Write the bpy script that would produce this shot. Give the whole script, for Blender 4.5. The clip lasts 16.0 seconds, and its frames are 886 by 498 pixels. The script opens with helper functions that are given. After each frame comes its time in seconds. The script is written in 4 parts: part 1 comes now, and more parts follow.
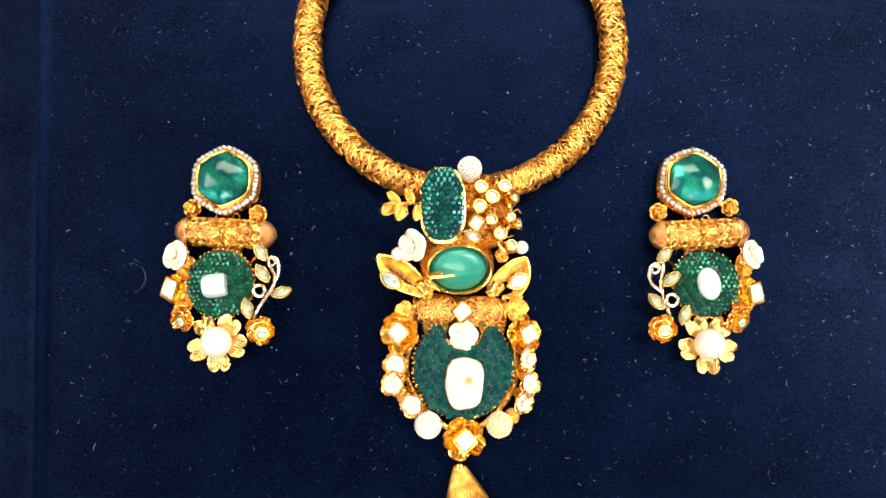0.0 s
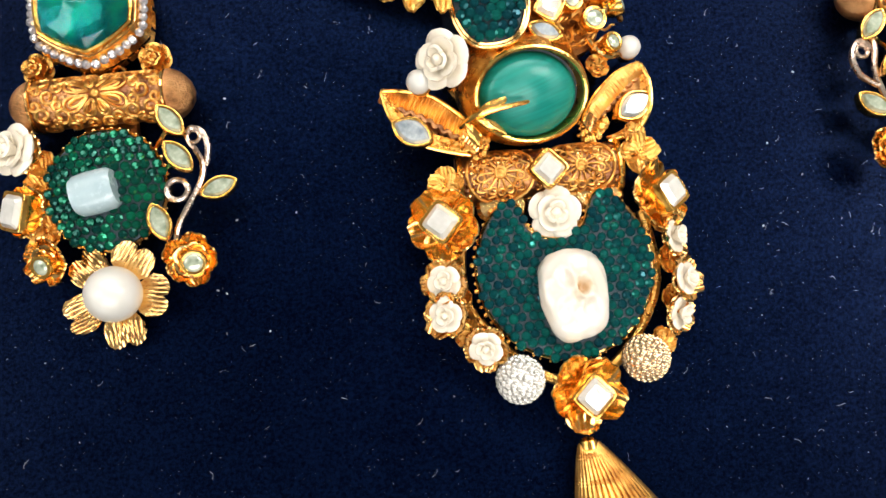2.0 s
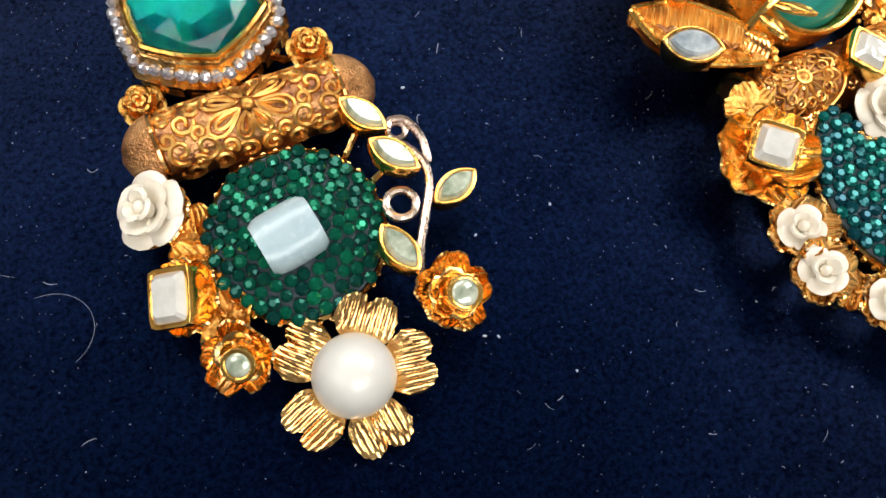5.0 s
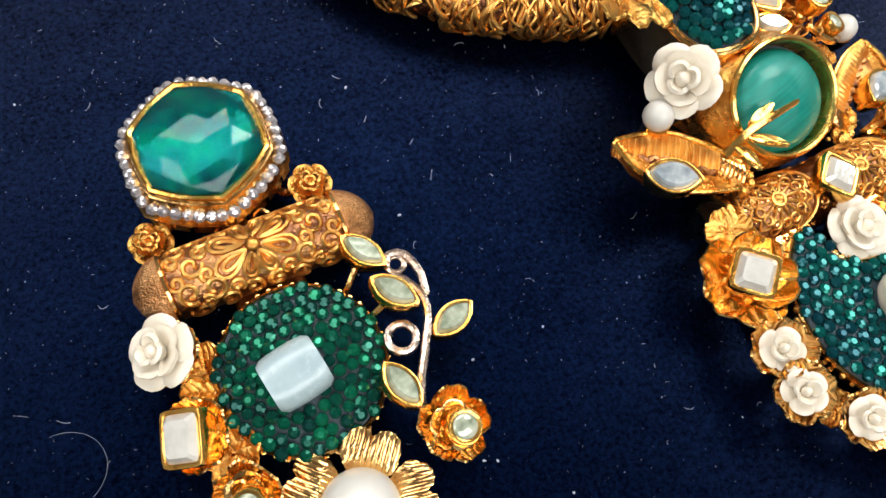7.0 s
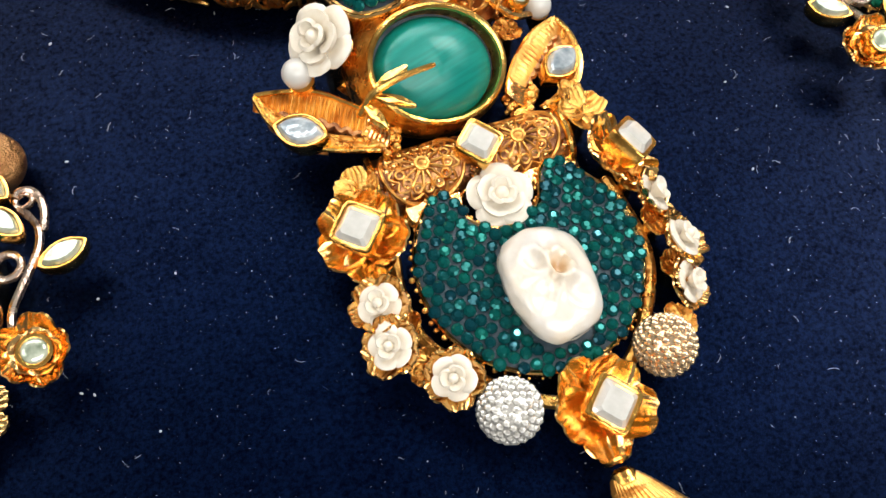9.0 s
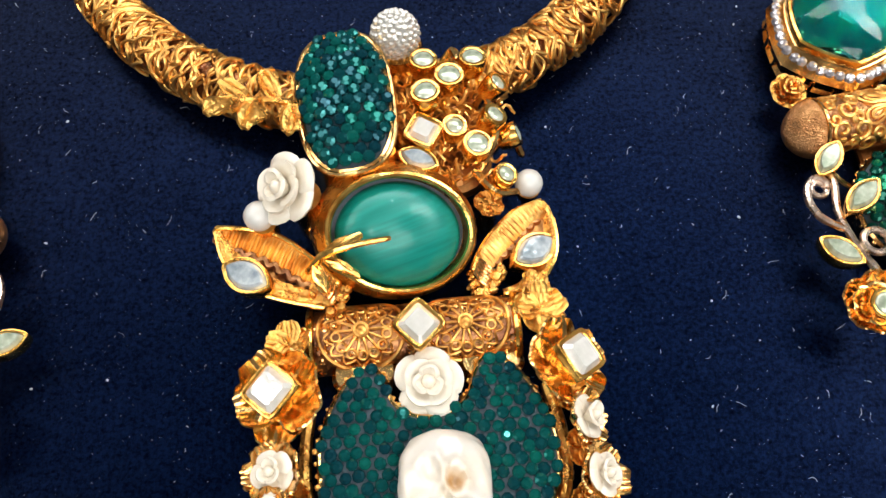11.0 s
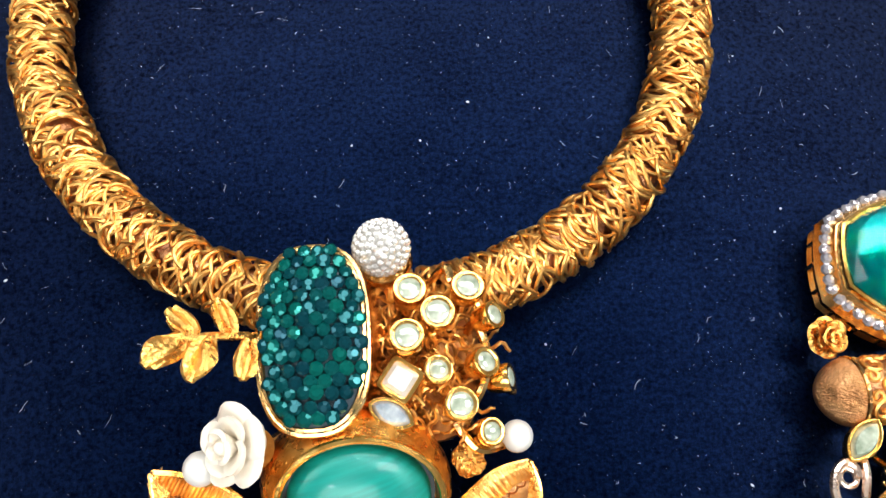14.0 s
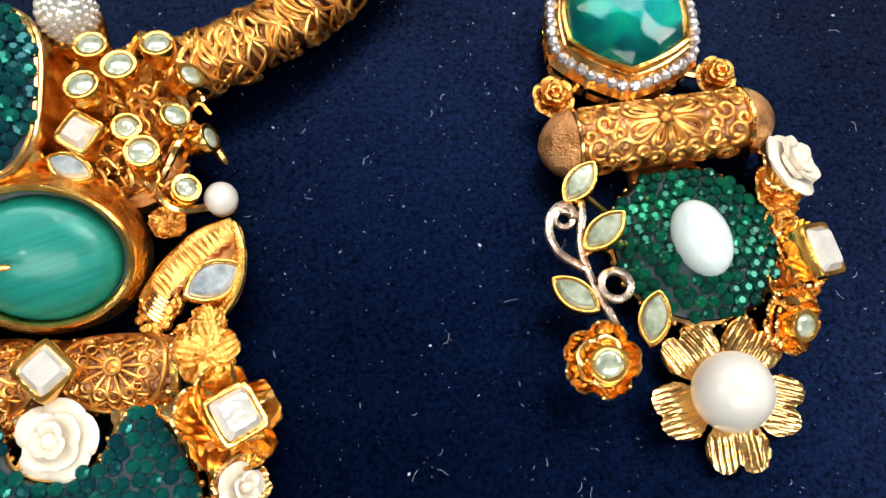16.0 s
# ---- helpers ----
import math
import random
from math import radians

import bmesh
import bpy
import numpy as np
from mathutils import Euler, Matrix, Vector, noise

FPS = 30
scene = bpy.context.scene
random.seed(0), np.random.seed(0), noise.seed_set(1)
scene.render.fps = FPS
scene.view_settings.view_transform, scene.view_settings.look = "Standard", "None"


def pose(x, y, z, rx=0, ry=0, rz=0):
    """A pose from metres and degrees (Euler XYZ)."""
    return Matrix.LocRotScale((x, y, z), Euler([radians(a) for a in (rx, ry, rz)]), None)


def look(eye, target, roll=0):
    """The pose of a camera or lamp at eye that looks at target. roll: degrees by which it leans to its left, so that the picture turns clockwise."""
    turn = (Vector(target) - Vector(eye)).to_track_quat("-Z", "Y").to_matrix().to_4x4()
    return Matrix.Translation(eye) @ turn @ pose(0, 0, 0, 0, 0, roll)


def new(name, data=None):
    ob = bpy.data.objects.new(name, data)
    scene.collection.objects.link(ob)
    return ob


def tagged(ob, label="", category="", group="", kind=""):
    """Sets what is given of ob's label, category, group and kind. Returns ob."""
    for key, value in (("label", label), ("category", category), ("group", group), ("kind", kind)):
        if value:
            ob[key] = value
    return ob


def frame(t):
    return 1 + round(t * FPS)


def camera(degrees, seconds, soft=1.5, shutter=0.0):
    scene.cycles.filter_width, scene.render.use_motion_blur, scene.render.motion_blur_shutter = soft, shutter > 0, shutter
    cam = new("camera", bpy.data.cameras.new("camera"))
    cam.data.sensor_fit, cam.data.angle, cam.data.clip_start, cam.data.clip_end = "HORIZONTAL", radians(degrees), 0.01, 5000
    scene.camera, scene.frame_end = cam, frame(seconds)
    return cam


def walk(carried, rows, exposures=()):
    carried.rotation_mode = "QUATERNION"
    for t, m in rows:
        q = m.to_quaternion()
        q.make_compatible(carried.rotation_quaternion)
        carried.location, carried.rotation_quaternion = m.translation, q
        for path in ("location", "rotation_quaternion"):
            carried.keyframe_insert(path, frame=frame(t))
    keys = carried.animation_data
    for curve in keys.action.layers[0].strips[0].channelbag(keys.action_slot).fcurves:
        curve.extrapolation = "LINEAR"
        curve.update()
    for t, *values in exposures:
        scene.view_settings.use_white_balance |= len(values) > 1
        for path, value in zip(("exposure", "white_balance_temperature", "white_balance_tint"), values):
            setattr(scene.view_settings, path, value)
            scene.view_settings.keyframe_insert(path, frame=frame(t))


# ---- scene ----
cam = camera(58.11, 16.0)
PATH = [
    (0, (0.01782, -0.00470, 0.33496), (0.0321, 0.2955, -1.6423), 4.07),
    (0.5, (0.01280, -0.00993, 0.30140), (0.0346, 0.2799, -1.6774), 4.48),
    (1, (0.00782, -0.01612, 0.26756), (0.0527, 0.2796, -1.7099), 6.90),
    (1.5, (0.00128, -0.01990, 0.22368), (0.0797, 0.2828, -1.7517), 10.10),
    (2, (-0.00596, -0.02198, 0.18601), (0.0906, 0.2721, -1.7899), 10.36),
    (2.5, (-0.01942, -0.01760, 0.15936), (0.1710, 0.2808, -1.8091), 21.01),
    (3, (-0.02705, -0.01784, 0.13792), (0.2275, 0.3366, -1.8139), 20.51),
    (3.5, (-0.03496, -0.01576, 0.12754), (0.2904, 0.3836, -1.8050), 20.99),
    (4, (-0.05153, -0.01453, 0.12547), (0.3290, 0.4205, -1.7892), 20.63),
    (4.5, (-0.06830, -0.01867, 0.12394), (0.2916, 0.4981, -1.7743), 12.36),
    (4.7, (-0.07513, -0.01816, 0.12325), (0.2948, 0.5082, -1.7705), 11.91),
    (6.8, (-0.07583, 0.00002, 0.13660), (0.3793, 0.5846, -1.7211), 12.32),
    (7, (-0.07234, -0.00352, 0.13493), (0.3785, 0.5907, -1.7208), 11.78),
    (7.5, (-0.06285, -0.01352, 0.13225), (0.3798, 0.6198, -1.7125), 10.00),
    (8, (-0.05035, -0.02259, 0.12929), (0.3644, 0.6275, -1.7161), 8.25),
    (8.5, (-0.03069, -0.03768, 0.12899), (0.3487, 0.6626, -1.7056), 5.38),
    (9, (-0.00678, -0.04799, 0.13535), (0.3174, 0.6890, -1.6954), 2.86),
    (9.2, (-0.00051, -0.04889, 0.13777), (0.2997, 0.6880, -1.6971), 2.46),
    (11.3, (0.02964, -0.02076, 0.14427), (0.0698, 0.8171, -1.6713), -2.00),
    (11.5, (0.02894, -0.01574, 0.14368), (0.0474, 0.8194, -1.6735), -2.24),
    (12, (0.02805, -0.00439, 0.13844), (0.0113, 0.8148, -1.6860), -2.06),
    (12.5, (0.02116, 0.00912, 0.13716), (-0.0038, 0.7996, -1.6998), -1.22),
    (13, (0.01519, 0.01963, 0.13829), (0.0100, 0.7710, -1.7152), 0.51),
    (13.5, (0.01923, 0.02469, 0.14449), (0.0442, 0.7421, -1.7222), 2.09),
    (14, (0.03716, 0.02960, 0.14597), (0.0889, 0.7206, -1.7302), 3.29),
    (14.5, (0.05444, 0.02643, 0.14363), (0.1394, 0.7059, -1.7355), 5.17),
    (15, (0.06860, 0.01307, 0.13913), (0.1779, 0.7020, -1.7353), 6.20),
    (15.5, (0.07652, -0.00065, 0.13385), (0.1899, 0.7049, -1.7341), 5.50),
    (16, (0.08078, -0.01237, 0.12751), (0.1956, 0.7200, -1.7300), 3.93),
]
walk(cam, [(t, look(eye, target, roll)) for t, eye, target, roll in PATH],
     exposures=((0, 0.6, 7600, 10), (1, 0.4, 7000, 10), (1.5, 0.15, 6700, 10), (2.5, -0.04, 6450, 10), (4, -0.13, 6400, 10), (9, -0.11, 6350, 10), (11.5, -0.1, 6300, 10), (13, 0.02, 6200, 10), (13.5, 0.22, 6100, 10), (14, 0.32, 6100, 10), (14.5, 0.17, 6200, 10), (15, 0.09, 6350, 10), (16, 0.02, 6450, 10)))

# ---- light: a closed showroom with ceiling panels ----
world = bpy.data.worlds.new("room_air")
world.use_nodes = True
world.node_tree.nodes["Background"].inputs[0].default_value = (0.9, 0.95, 1.0, 1)
world.node_tree.nodes["Background"].inputs[1].default_value = 0.05
scene.world = world
scene.view_settings.exposure = 0.0


def ceiling_lamp(name, eye, target, sx, sy, watts, colour):
    data = bpy.data.lights.new(name, "AREA")
    data.shape, data.size, data.size_y, data.energy, data.color = "RECTANGLE", sx, sy, watts, colour
    ob = new(name, data)
    ob.matrix_world = look(eye, target)
    return ob


ceiling_lamp("panel_light", (0.1, 1.05, 1.66), (0.05, 0.05, 0), 2.2, 0.9, 42, (1.0, 0.97, 0.93))
ceiling_lamp("panel_light", (-1.15, 0.1, 1.66), (0.0, 0.05, 0), 0.8, 1.6, 20, (1.0, 0.97, 0.93))
ceiling_lamp("panel_light", (1.2, 0.2, 1.66), (0.0, 0.05, 0), 0.6, 1.3, 33, (1.0, 0.97, 0.93))
ceiling_lamp("panel_light", (0.1, -1.25, 1.5), (0.0, 0.05, 0), 1.8, 0.7, 28, (1.0, 0.97, 0.93))
ceiling_lamp("spot_light", (0.42, 0.55, 1.6), (0.05, 0.05, 0), 0.09, 0.09, 2.2, (1.0, 0.98, 0.95))
ceiling_lamp("spot_light", (-0.28, -0.75, 1.5), (0.0, 0.0, 0), 0.09, 0.09, 1.6, (1.0, 0.98, 0.95))

# ---- materials ----
MM = 0.001


class Nodes:
    """A small wrapper that makes node materials readable."""

    def __init__(self, name, **inputs):
        self.mat = bpy.data.materials.new(name)
        self.mat.use_nodes = True
        self.tree = self.mat.node_tree
        self.shader = self.tree.nodes["Principled BSDF"]
        for key, value in inputs.items():
            self.put(key.replace("_", " ").capitalize() if key != "ior" else "IOR", value)

    def put(self, key, value):
        for socket in self.shader.inputs:
            if socket.name.lower() == key.lower():
                socket.default_value = (*value, 1) if isinstance(value, tuple) and len(value) == 3 and socket.type == "RGBA" else value
        return self

    def add(self, kind, **values):
        node = self.tree.nodes.new(kind)
        for key, value in values.items():
            for socket in node.inputs:
                if socket.name.lower() == key.lower():
                    socket.default_value = value
        return node

    def link(self, a, b):
        self.tree.links.new(a, b)

    def place(self, stretch=(1, 1, 1), turn=0):
        tex = self.add("ShaderNodeTexCoord")
        m = self.add("ShaderNodeMapping")
        m.inputs["Scale"].default_value = stretch
        turned = self.add("ShaderNodeMapping")
        turned.inputs["Rotation"].default_value = (0, 0, radians(turn))
        self.link(tex.outputs["Object"], turned.inputs["Vector"])
        self.link(turned.outputs["Vector"], m.inputs["Vector"])
        return m.outputs["Vector"]

    def noise(self, scale, detail=3.0, stretch=(1, 1, 1), rough=0.55, turn=0):
        n = self.add("ShaderNodeTexNoise", scale=scale, detail=detail, roughness=rough)
        self.link(self.place(stretch, turn), n.inputs["Vector"])
        return n.outputs["Fac"]

    def ramp(self, fac, stops):
        r = self.add("ShaderNodeValToRGB")
        els = r.color_ramp.elements
        while len(els) < len(stops):
            els.new(0.5)
        for el, (at, colour) in zip(els, stops):
            el.position, el.color = at, (*colour, 1) if len(colour) == 3 else colour
        self.link(fac, r.inputs["Fac"])
        return r.outputs["Color"]

    def colour(self, fac, stops, key="Base Color"):
        self.link(self.ramp(fac, stops), self.shader.inputs[key])
        return self

    def bump(self, fac, distance, strength=1.0):
        b = self.add("ShaderNodeBump", strength=strength, distance=distance)
        old = self.shader.inputs["Normal"].links
        if old:
            self.link(old[0].from_socket, b.inputs["Normal"])
        self.link(fac, b.inputs["Height"])
        self.link(b.outputs["Normal"], self.shader.inputs["Normal"])
        return self

    def rough(self, fac, low, high):
        m = self.add("ShaderNodeMapRange")
        m.inputs["To Min"].default_value, m.inputs["To Max"].default_value = low, high
        self.link(fac, m.inputs["Value"])
        self.link(m.outputs["Result"], self.shader.inputs["Roughness"])
        return self

    def random(self):
        return self.add("ShaderNodeObjectInfo").outputs["Random"]


def velvet_material():
    n = Nodes("navy_velvet", specular_ior_level=0.17, sheen_weight=0.03, sheen_roughness=0.3)
    n.put("Sheen Tint", (0.22, 0.38, 0.85))
    n.put("Specular Tint", (0.08, 0.27, 1.0))
    mix = n.add("ShaderNodeMix")
    n.link(n.noise(14, 6, rough=0.6), mix.inputs["A"])
    n.link(n.noise(420, 4, rough=0.7), mix.inputs["B"])
    mix.inputs["Factor"].default_value = 0.45
    n.colour(mix.outputs["Result"], [(0.36, (0.00012, 0.00030, 0.0018)), (0.52, (0.00022, 0.0006, 0.0034)), (0.70, (0.0008, 0.0020, 0.0090))])
    n.rough(n.noise(60, 5, rough=0.65), 0.30, 0.44)
    nap = n.add("ShaderNodeMix")
    n.link(n.noise(38, 6, (1, 1.6, 1), 0.7), nap.inputs["A"])
    n.link(n.noise(1100, 4, rough=0.75), nap.inputs["B"])
    nap.inputs["Factor"].default_value = 0.82
    gloss = n.add("ShaderNodeMapRange")
    for key, value in (("From Min", 0.36), ("From Max", 0.66), ("To Min", 0.01), ("To Max", 0.33)):
        gloss.inputs[key].default_value = value
    n.link(nap.outputs["Result"], gloss.inputs["Value"])
    n.link(gloss.outputs["Result"], n.shader.inputs["Specular IOR Level"])
    n.bump(n.noise(2600, 3, rough=0.7), 0.0002, 0.25)
    return n.mat


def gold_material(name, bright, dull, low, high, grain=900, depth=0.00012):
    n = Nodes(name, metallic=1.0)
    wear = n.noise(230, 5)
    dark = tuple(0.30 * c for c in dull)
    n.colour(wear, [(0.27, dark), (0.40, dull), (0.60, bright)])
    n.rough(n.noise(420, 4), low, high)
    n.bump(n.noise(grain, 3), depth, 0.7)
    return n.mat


VELVET = velvet_material()
GOLD = gold_material("antique_gold", (0.96, 0.63, 0.24), (0.68, 0.37, 0.13), 0.10, 0.27)
ROLL = gold_material("brown_gold_ground", (0.56, 0.28, 0.11), (0.24, 0.10, 0.05), 0.26, 0.42, 700, 0.0007)
WIRE = gold_material("gold_wire", (0.96, 0.575, 0.17), (0.72, 0.34, 0.08), 0.28, 0.48)
RIM = gold_material("polished_gold_rim", (0.98, 0.62, 0.17), (0.84, 0.43, 0.09), 0.14, 0.28)
COPPER = gold_material("rose_gold_stipple", (0.92, 0.50, 0.22), (0.66, 0.31, 0.12), 0.24, 0.40, 2300, 0.0012)
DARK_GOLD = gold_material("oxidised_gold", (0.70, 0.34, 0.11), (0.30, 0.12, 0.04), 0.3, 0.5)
TEXTURED = gold_material("hammered_gold", (0.93, 0.54, 0.14), (0.66, 0.30, 0.06), 0.2, 0.36, 1300, 0.0005)
PALE = gold_material("pale_rose_silver", (0.86, 0.70, 0.58), (0.62, 0.46, 0.36), 0.2, 0.34)


def crystal_material(name, stops):
    n = Nodes(name, roughness=0.10, metallic=0.5, specular_ior_level=0.3)
    mix = n.add("ShaderNodeMix")
    n.link(n.random(), mix.inputs["A"])
    tex = n.add("ShaderNodeTexNoise", scale=1.3, detail=1.0)
    n.link(n.add("ShaderNodeTexCoord").outputs["Object"], tex.inputs["Vector"])
    n.link(tex.outputs["Fac"], mix.inputs["B"])
    mix.inputs["Factor"].default_value = 0.5
    n.colour(mix.outputs["Result"], stops)
    return n.mat


def white_material(name, a, b, rough=0.34, coat=0.15):
    n = Nodes(name, coat_weight=coat, coat_roughness=0.25, subsurface_weight=0.15, subsurface_scale=0.002)
    n.put("Subsurface Radius", (1.0, 0.9, 0.75))
    n.colour(n.noise(260, 4), [(0.3, b), (0.65, a)])
    n.rough(n.noise(500, 3), rough - 0.06, rough + 0.1)
    n.bump(n.noise(700, 2), 0.0001, 0.4)
    return n.mat


def pearl_material(name, a, b):
    n = Nodes(name, roughness=0.30, coat_weight=0.35, coat_roughness=0.16, specular_ior_level=0.55)
    n.colour(n.noise(120, 3), [(0.3, b), (0.7, a)])
    n.bump(n.noise(300, 2), 0.00008, 0.3)
    return n.mat


def foiled_glass(name, a, b, rough=0.07, metal=0.75):
    n = Nodes(name, roughness=rough, metallic=metal, coat_weight=0.6, coat_roughness=0.04)
    n.colour(n.noise(330, 4), [(0.35, b), (0.62, a)])
    n.bump(n.noise(260, 2), 0.00025, 0.5)
    return n.mat


CRYSTAL = crystal_material("emerald_crystal", [(0.2, (0.003, 0.038, 0.036)), (0.45, (0.003, 0.078, 0.050)), (0.68, (0.003, 0.125, 0.066)), (0.85, (0.005, 0.23, 0.10))])
TEAL = crystal_material("teal_crystal", [(0.2, (0.004, 0.040, 0.062)), (0.48, (0.004, 0.076, 0.080)), (0.7, (0.004, 0.115, 0.098)), (0.85, (0.006, 0.19, 0.13))])
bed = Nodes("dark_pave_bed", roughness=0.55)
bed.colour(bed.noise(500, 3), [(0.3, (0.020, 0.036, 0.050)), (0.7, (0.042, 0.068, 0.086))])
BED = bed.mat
ROSE_WHITE = white_material("ivory_resin", (0.84, 0.78, 0.66), (0.76, 0.67, 0.53))
SHELL = white_material("blue_white_shell", (0.66, 0.76, 0.76), (0.54, 0.66, 0.68), 0.22, 0.5)
SATIN = white_material("satin_blue_shell", (0.42, 0.53, 0.56), (0.34, 0.45, 0.49), 0.24, 0.4)
PEARL = pearl_material("cream_pearl", (0.70, 0.69, 0.65), (0.62, 0.60, 0.54))
POLKI = foiled_glass("foiled_clear_stone", (0.95, 0.93, 0.86), (0.80, 0.79, 0.72), 0.05, 0.38)
CLOUDY = foiled_glass("foiled_bluish_stone", (0.72, 0.78, 0.80), (0.32, 0.39, 0.43), 0.07, 0.38)
MOON = foiled_glass("foiled_green_tinted_stone", (0.66, 0.71, 0.56), (0.27, 0.33, 0.23), 0.12, 0.3)
SILVER_BEAD = foiled_glass("silver_white_bead", (0.78, 0.77, 0.72), (0.50, 0.48, 0.43), 0.24, 0.6)
GILT_BEAD = foiled_glass("champagne_bead", (0.85, 0.66, 0.42), (0.58, 0.38, 0.20), 0.2)
MARCASITE = foiled_glass("grey_crystal_bead", (0.74, 0.71, 0.70), (0.26, 0.25, 0.29), 0.12, 0.55)


def biwa_material():
    n = Nodes("baroque_pearl", roughness=0.16, coat_weight=0.8, coat_roughness=0.08)
    spot = n.add("ShaderNodeVectorMath")
    spot.operation = "DISTANCE"
    n.link(n.add("ShaderNodeTexCoord").outputs["Object"], spot.inputs[0])
    spot.inputs[1].default_value = (0.0013, 0.0012, 0.004)
    near = n.add("ShaderNodeMapRange")
    near.inputs["From Min"].default_value, near.inputs["From Max"].default_value = 0.0006, 0.0036
    n.link(spot.outputs["Value"], near.inputs["Value"])
    mix = n.add("ShaderNodeMix")
    n.link(n.noise(190, 4), mix.inputs["A"])
    n.link(near.outputs["Result"], mix.inputs["B"])
    mix.inputs["Factor"].default_value = 0.42
    n.colour(mix.outputs["Result"], [(0.30, (0.50, 0.28, 0.11)), (0.46, (0.70, 0.55, 0.38)), (0.60, (0.76, 0.67, 0.54)), (0.80, (0.74, 0.70, 0.64))])
    n.bump(n.noise(260, 3), 0.0006, 0.5)
    return n.mat


def cabochon_material():
    n = Nodes("green_cats_eye", roughness=0.4, metallic=0.12, coat_weight=0.22, coat_roughness=0.1, anisotropic=0.75)
    fibre = n.noise(420, 4, (0.10, 2.6, 1), turn=-24)
    n.colour(fibre, [(0.3, (0.003, 0.185, 0.150)), (0.7, (0.006, 0.285, 0.228))])
    n.rough(fibre, 0.36, 0.52)
    return n.mat


def emerald_glass():
    n = Nodes("emerald_glass", roughness=0.02, ior=1.38, transmission_weight=1.0)
    n.put("Base Color", (0.08, 0.78, 0.74))
    return n.mat


BIWA = biwa_material()
CABOCHON = cabochon_material()
EMERALD = emerald_glass()
foil = Nodes("teal_foil", metallic=0.55, roughness=0.38)
foil.colour(foil.noise(190, 3), [(0.3, (0.001, 0.08, 0.13)), (0.5, (0.002, 0.19, 0.19)), (0.7, (0.003, 0.36, 0.21))])
FOIL = foil.mat
lint_n = Nodes("white_lint", roughness=0.9)
lint_n.put("Base Color", (0.46, 0.49, 0.55))
LINT = lint_n.mat
plaster = Nodes("room_plaster", roughness=0.9)
plaster.colour(plaster.noise(3, 4), [(0.3, (0.28, 0.28, 0.28)), (0.7, (0.36, 0.36, 0.35))])
PLASTER = plaster.mat
wood = Nodes("dark_floor", roughness=0.5)
wood.colour(wood.noise(6, 4, (1, 8, 1)), [(0.3, (0.10, 0.06, 0.04)), (0.7, (0.18, 0.11, 0.07))])
FLOOR = wood.mat


# ---- mesh making, in millimetres ----
class Shape:
    def __init__(self):
        self.v, self.f = [], []

    def add(self, verts, faces, m=None):
        n = len(self.v)
        if m is not None:
            verts = [m @ Vector(p) for p in verts]
        self.v.extend((p[0], p[1], p[2]) for p in verts)
        self.f.extend(tuple(i + n for i in f) for f in faces)
        return self

    def join(self, other, m=None):
        return self.add(other.v, other.f, m)

    def mesh(self, name, material, sharp=35, flat=False):
        data = bpy.data.meshes.new(name)
        data.from_pydata([(x * MM, y * MM, z * MM) for x, y, z in self.v], [], self.f)
        data.materials.append(material)
        if not flat:
            data.polygons.foreach_set("use_smooth", [True] * len(data.polygons))
            data.set_sharp_from_angle(angle=radians(sharp))
        data.update()
        return data


WORLD_OF = {}


def thing(name, x, y, z=0.0):
    ob = new(name)
    ob.empty_display_size = 0.01
    ob.matrix_basis = pose(x * MM, y * MM, z * MM)
    WORLD_OF[ob] = ob.matrix_basis.copy()
    return ob


def part(name, shape, material, parent, label="", at=None, sharp=35, flat=False):
    """One mesh object under a thing or a part, at a place in the world given in millimetres."""
    data = shape if isinstance(shape, bpy.types.Mesh) else shape.mesh(name, material, sharp, flat)
    ob = new(name, data)
    m = at.copy() if at is not None else Matrix()
    m.translation = m.translation * MM
    ob.parent = parent
    ob.matrix_basis = WORLD_OF[parent].inverted() @ m
    WORLD_OF[ob] = m
    return tagged(ob, label) if label else ob


def loft(rings, cap_low=True, cap_high=True):
    s, n = Shape(), len(rings[0])
    verts = [p for ring in rings for p in ring]
    faces = []
    for k in range(len(rings) - 1):
        for i in range(n):
            j = (i + 1) % n
            faces.append((k * n + i, k * n + j, (k + 1) * n + j, (k + 1) * n + i))
    if cap_low:
        faces.append(tuple(reversed(range(n))))
    if cap_high:
        faces.append(tuple(range((len(rings) - 1) * n, len(rings) * n)))
    return s.add(verts, faces)


def tube(points, radius, sides=6, closed=False, ends=0.7):
    """A round wire along points; radius may be one number or one for each point."""
    pts = np.array(points, float)
    n = len(pts)
    rad = np.full(n, radius, float) if np.isscalar(radius) else np.array(radius, float)
    if closed:
        tan = np.roll(pts, -1, 0) - np.roll(pts, 1, 0)
    else:
        tan = np.gradient(pts, axis=0)
    tan /= np.linalg.norm(tan, axis=1)[:, None] + 1e-9
    up = np.array([0.0, 0.0, 1.0]) if abs(tan[0][2]) < 0.9 else np.array([1.0, 0.0, 0.0])
    rings = []
    for k in range(n):
        side = np.cross(tan[k], up)
        side /= np.linalg.norm(side) + 1e-9
        up = np.cross(side, tan[k])
        r = rad[k] * (ends if not closed and k in (0, n - 1) else 1)
        rings.append([tuple(pts[k] + r * (math.cos(a) * side + math.sin(a) * up)) for a in np.arange(sides) * 2 * math.pi / sides])
    if closed:
        return loft(rings + [rings[0]], False, False)
    return loft(rings)


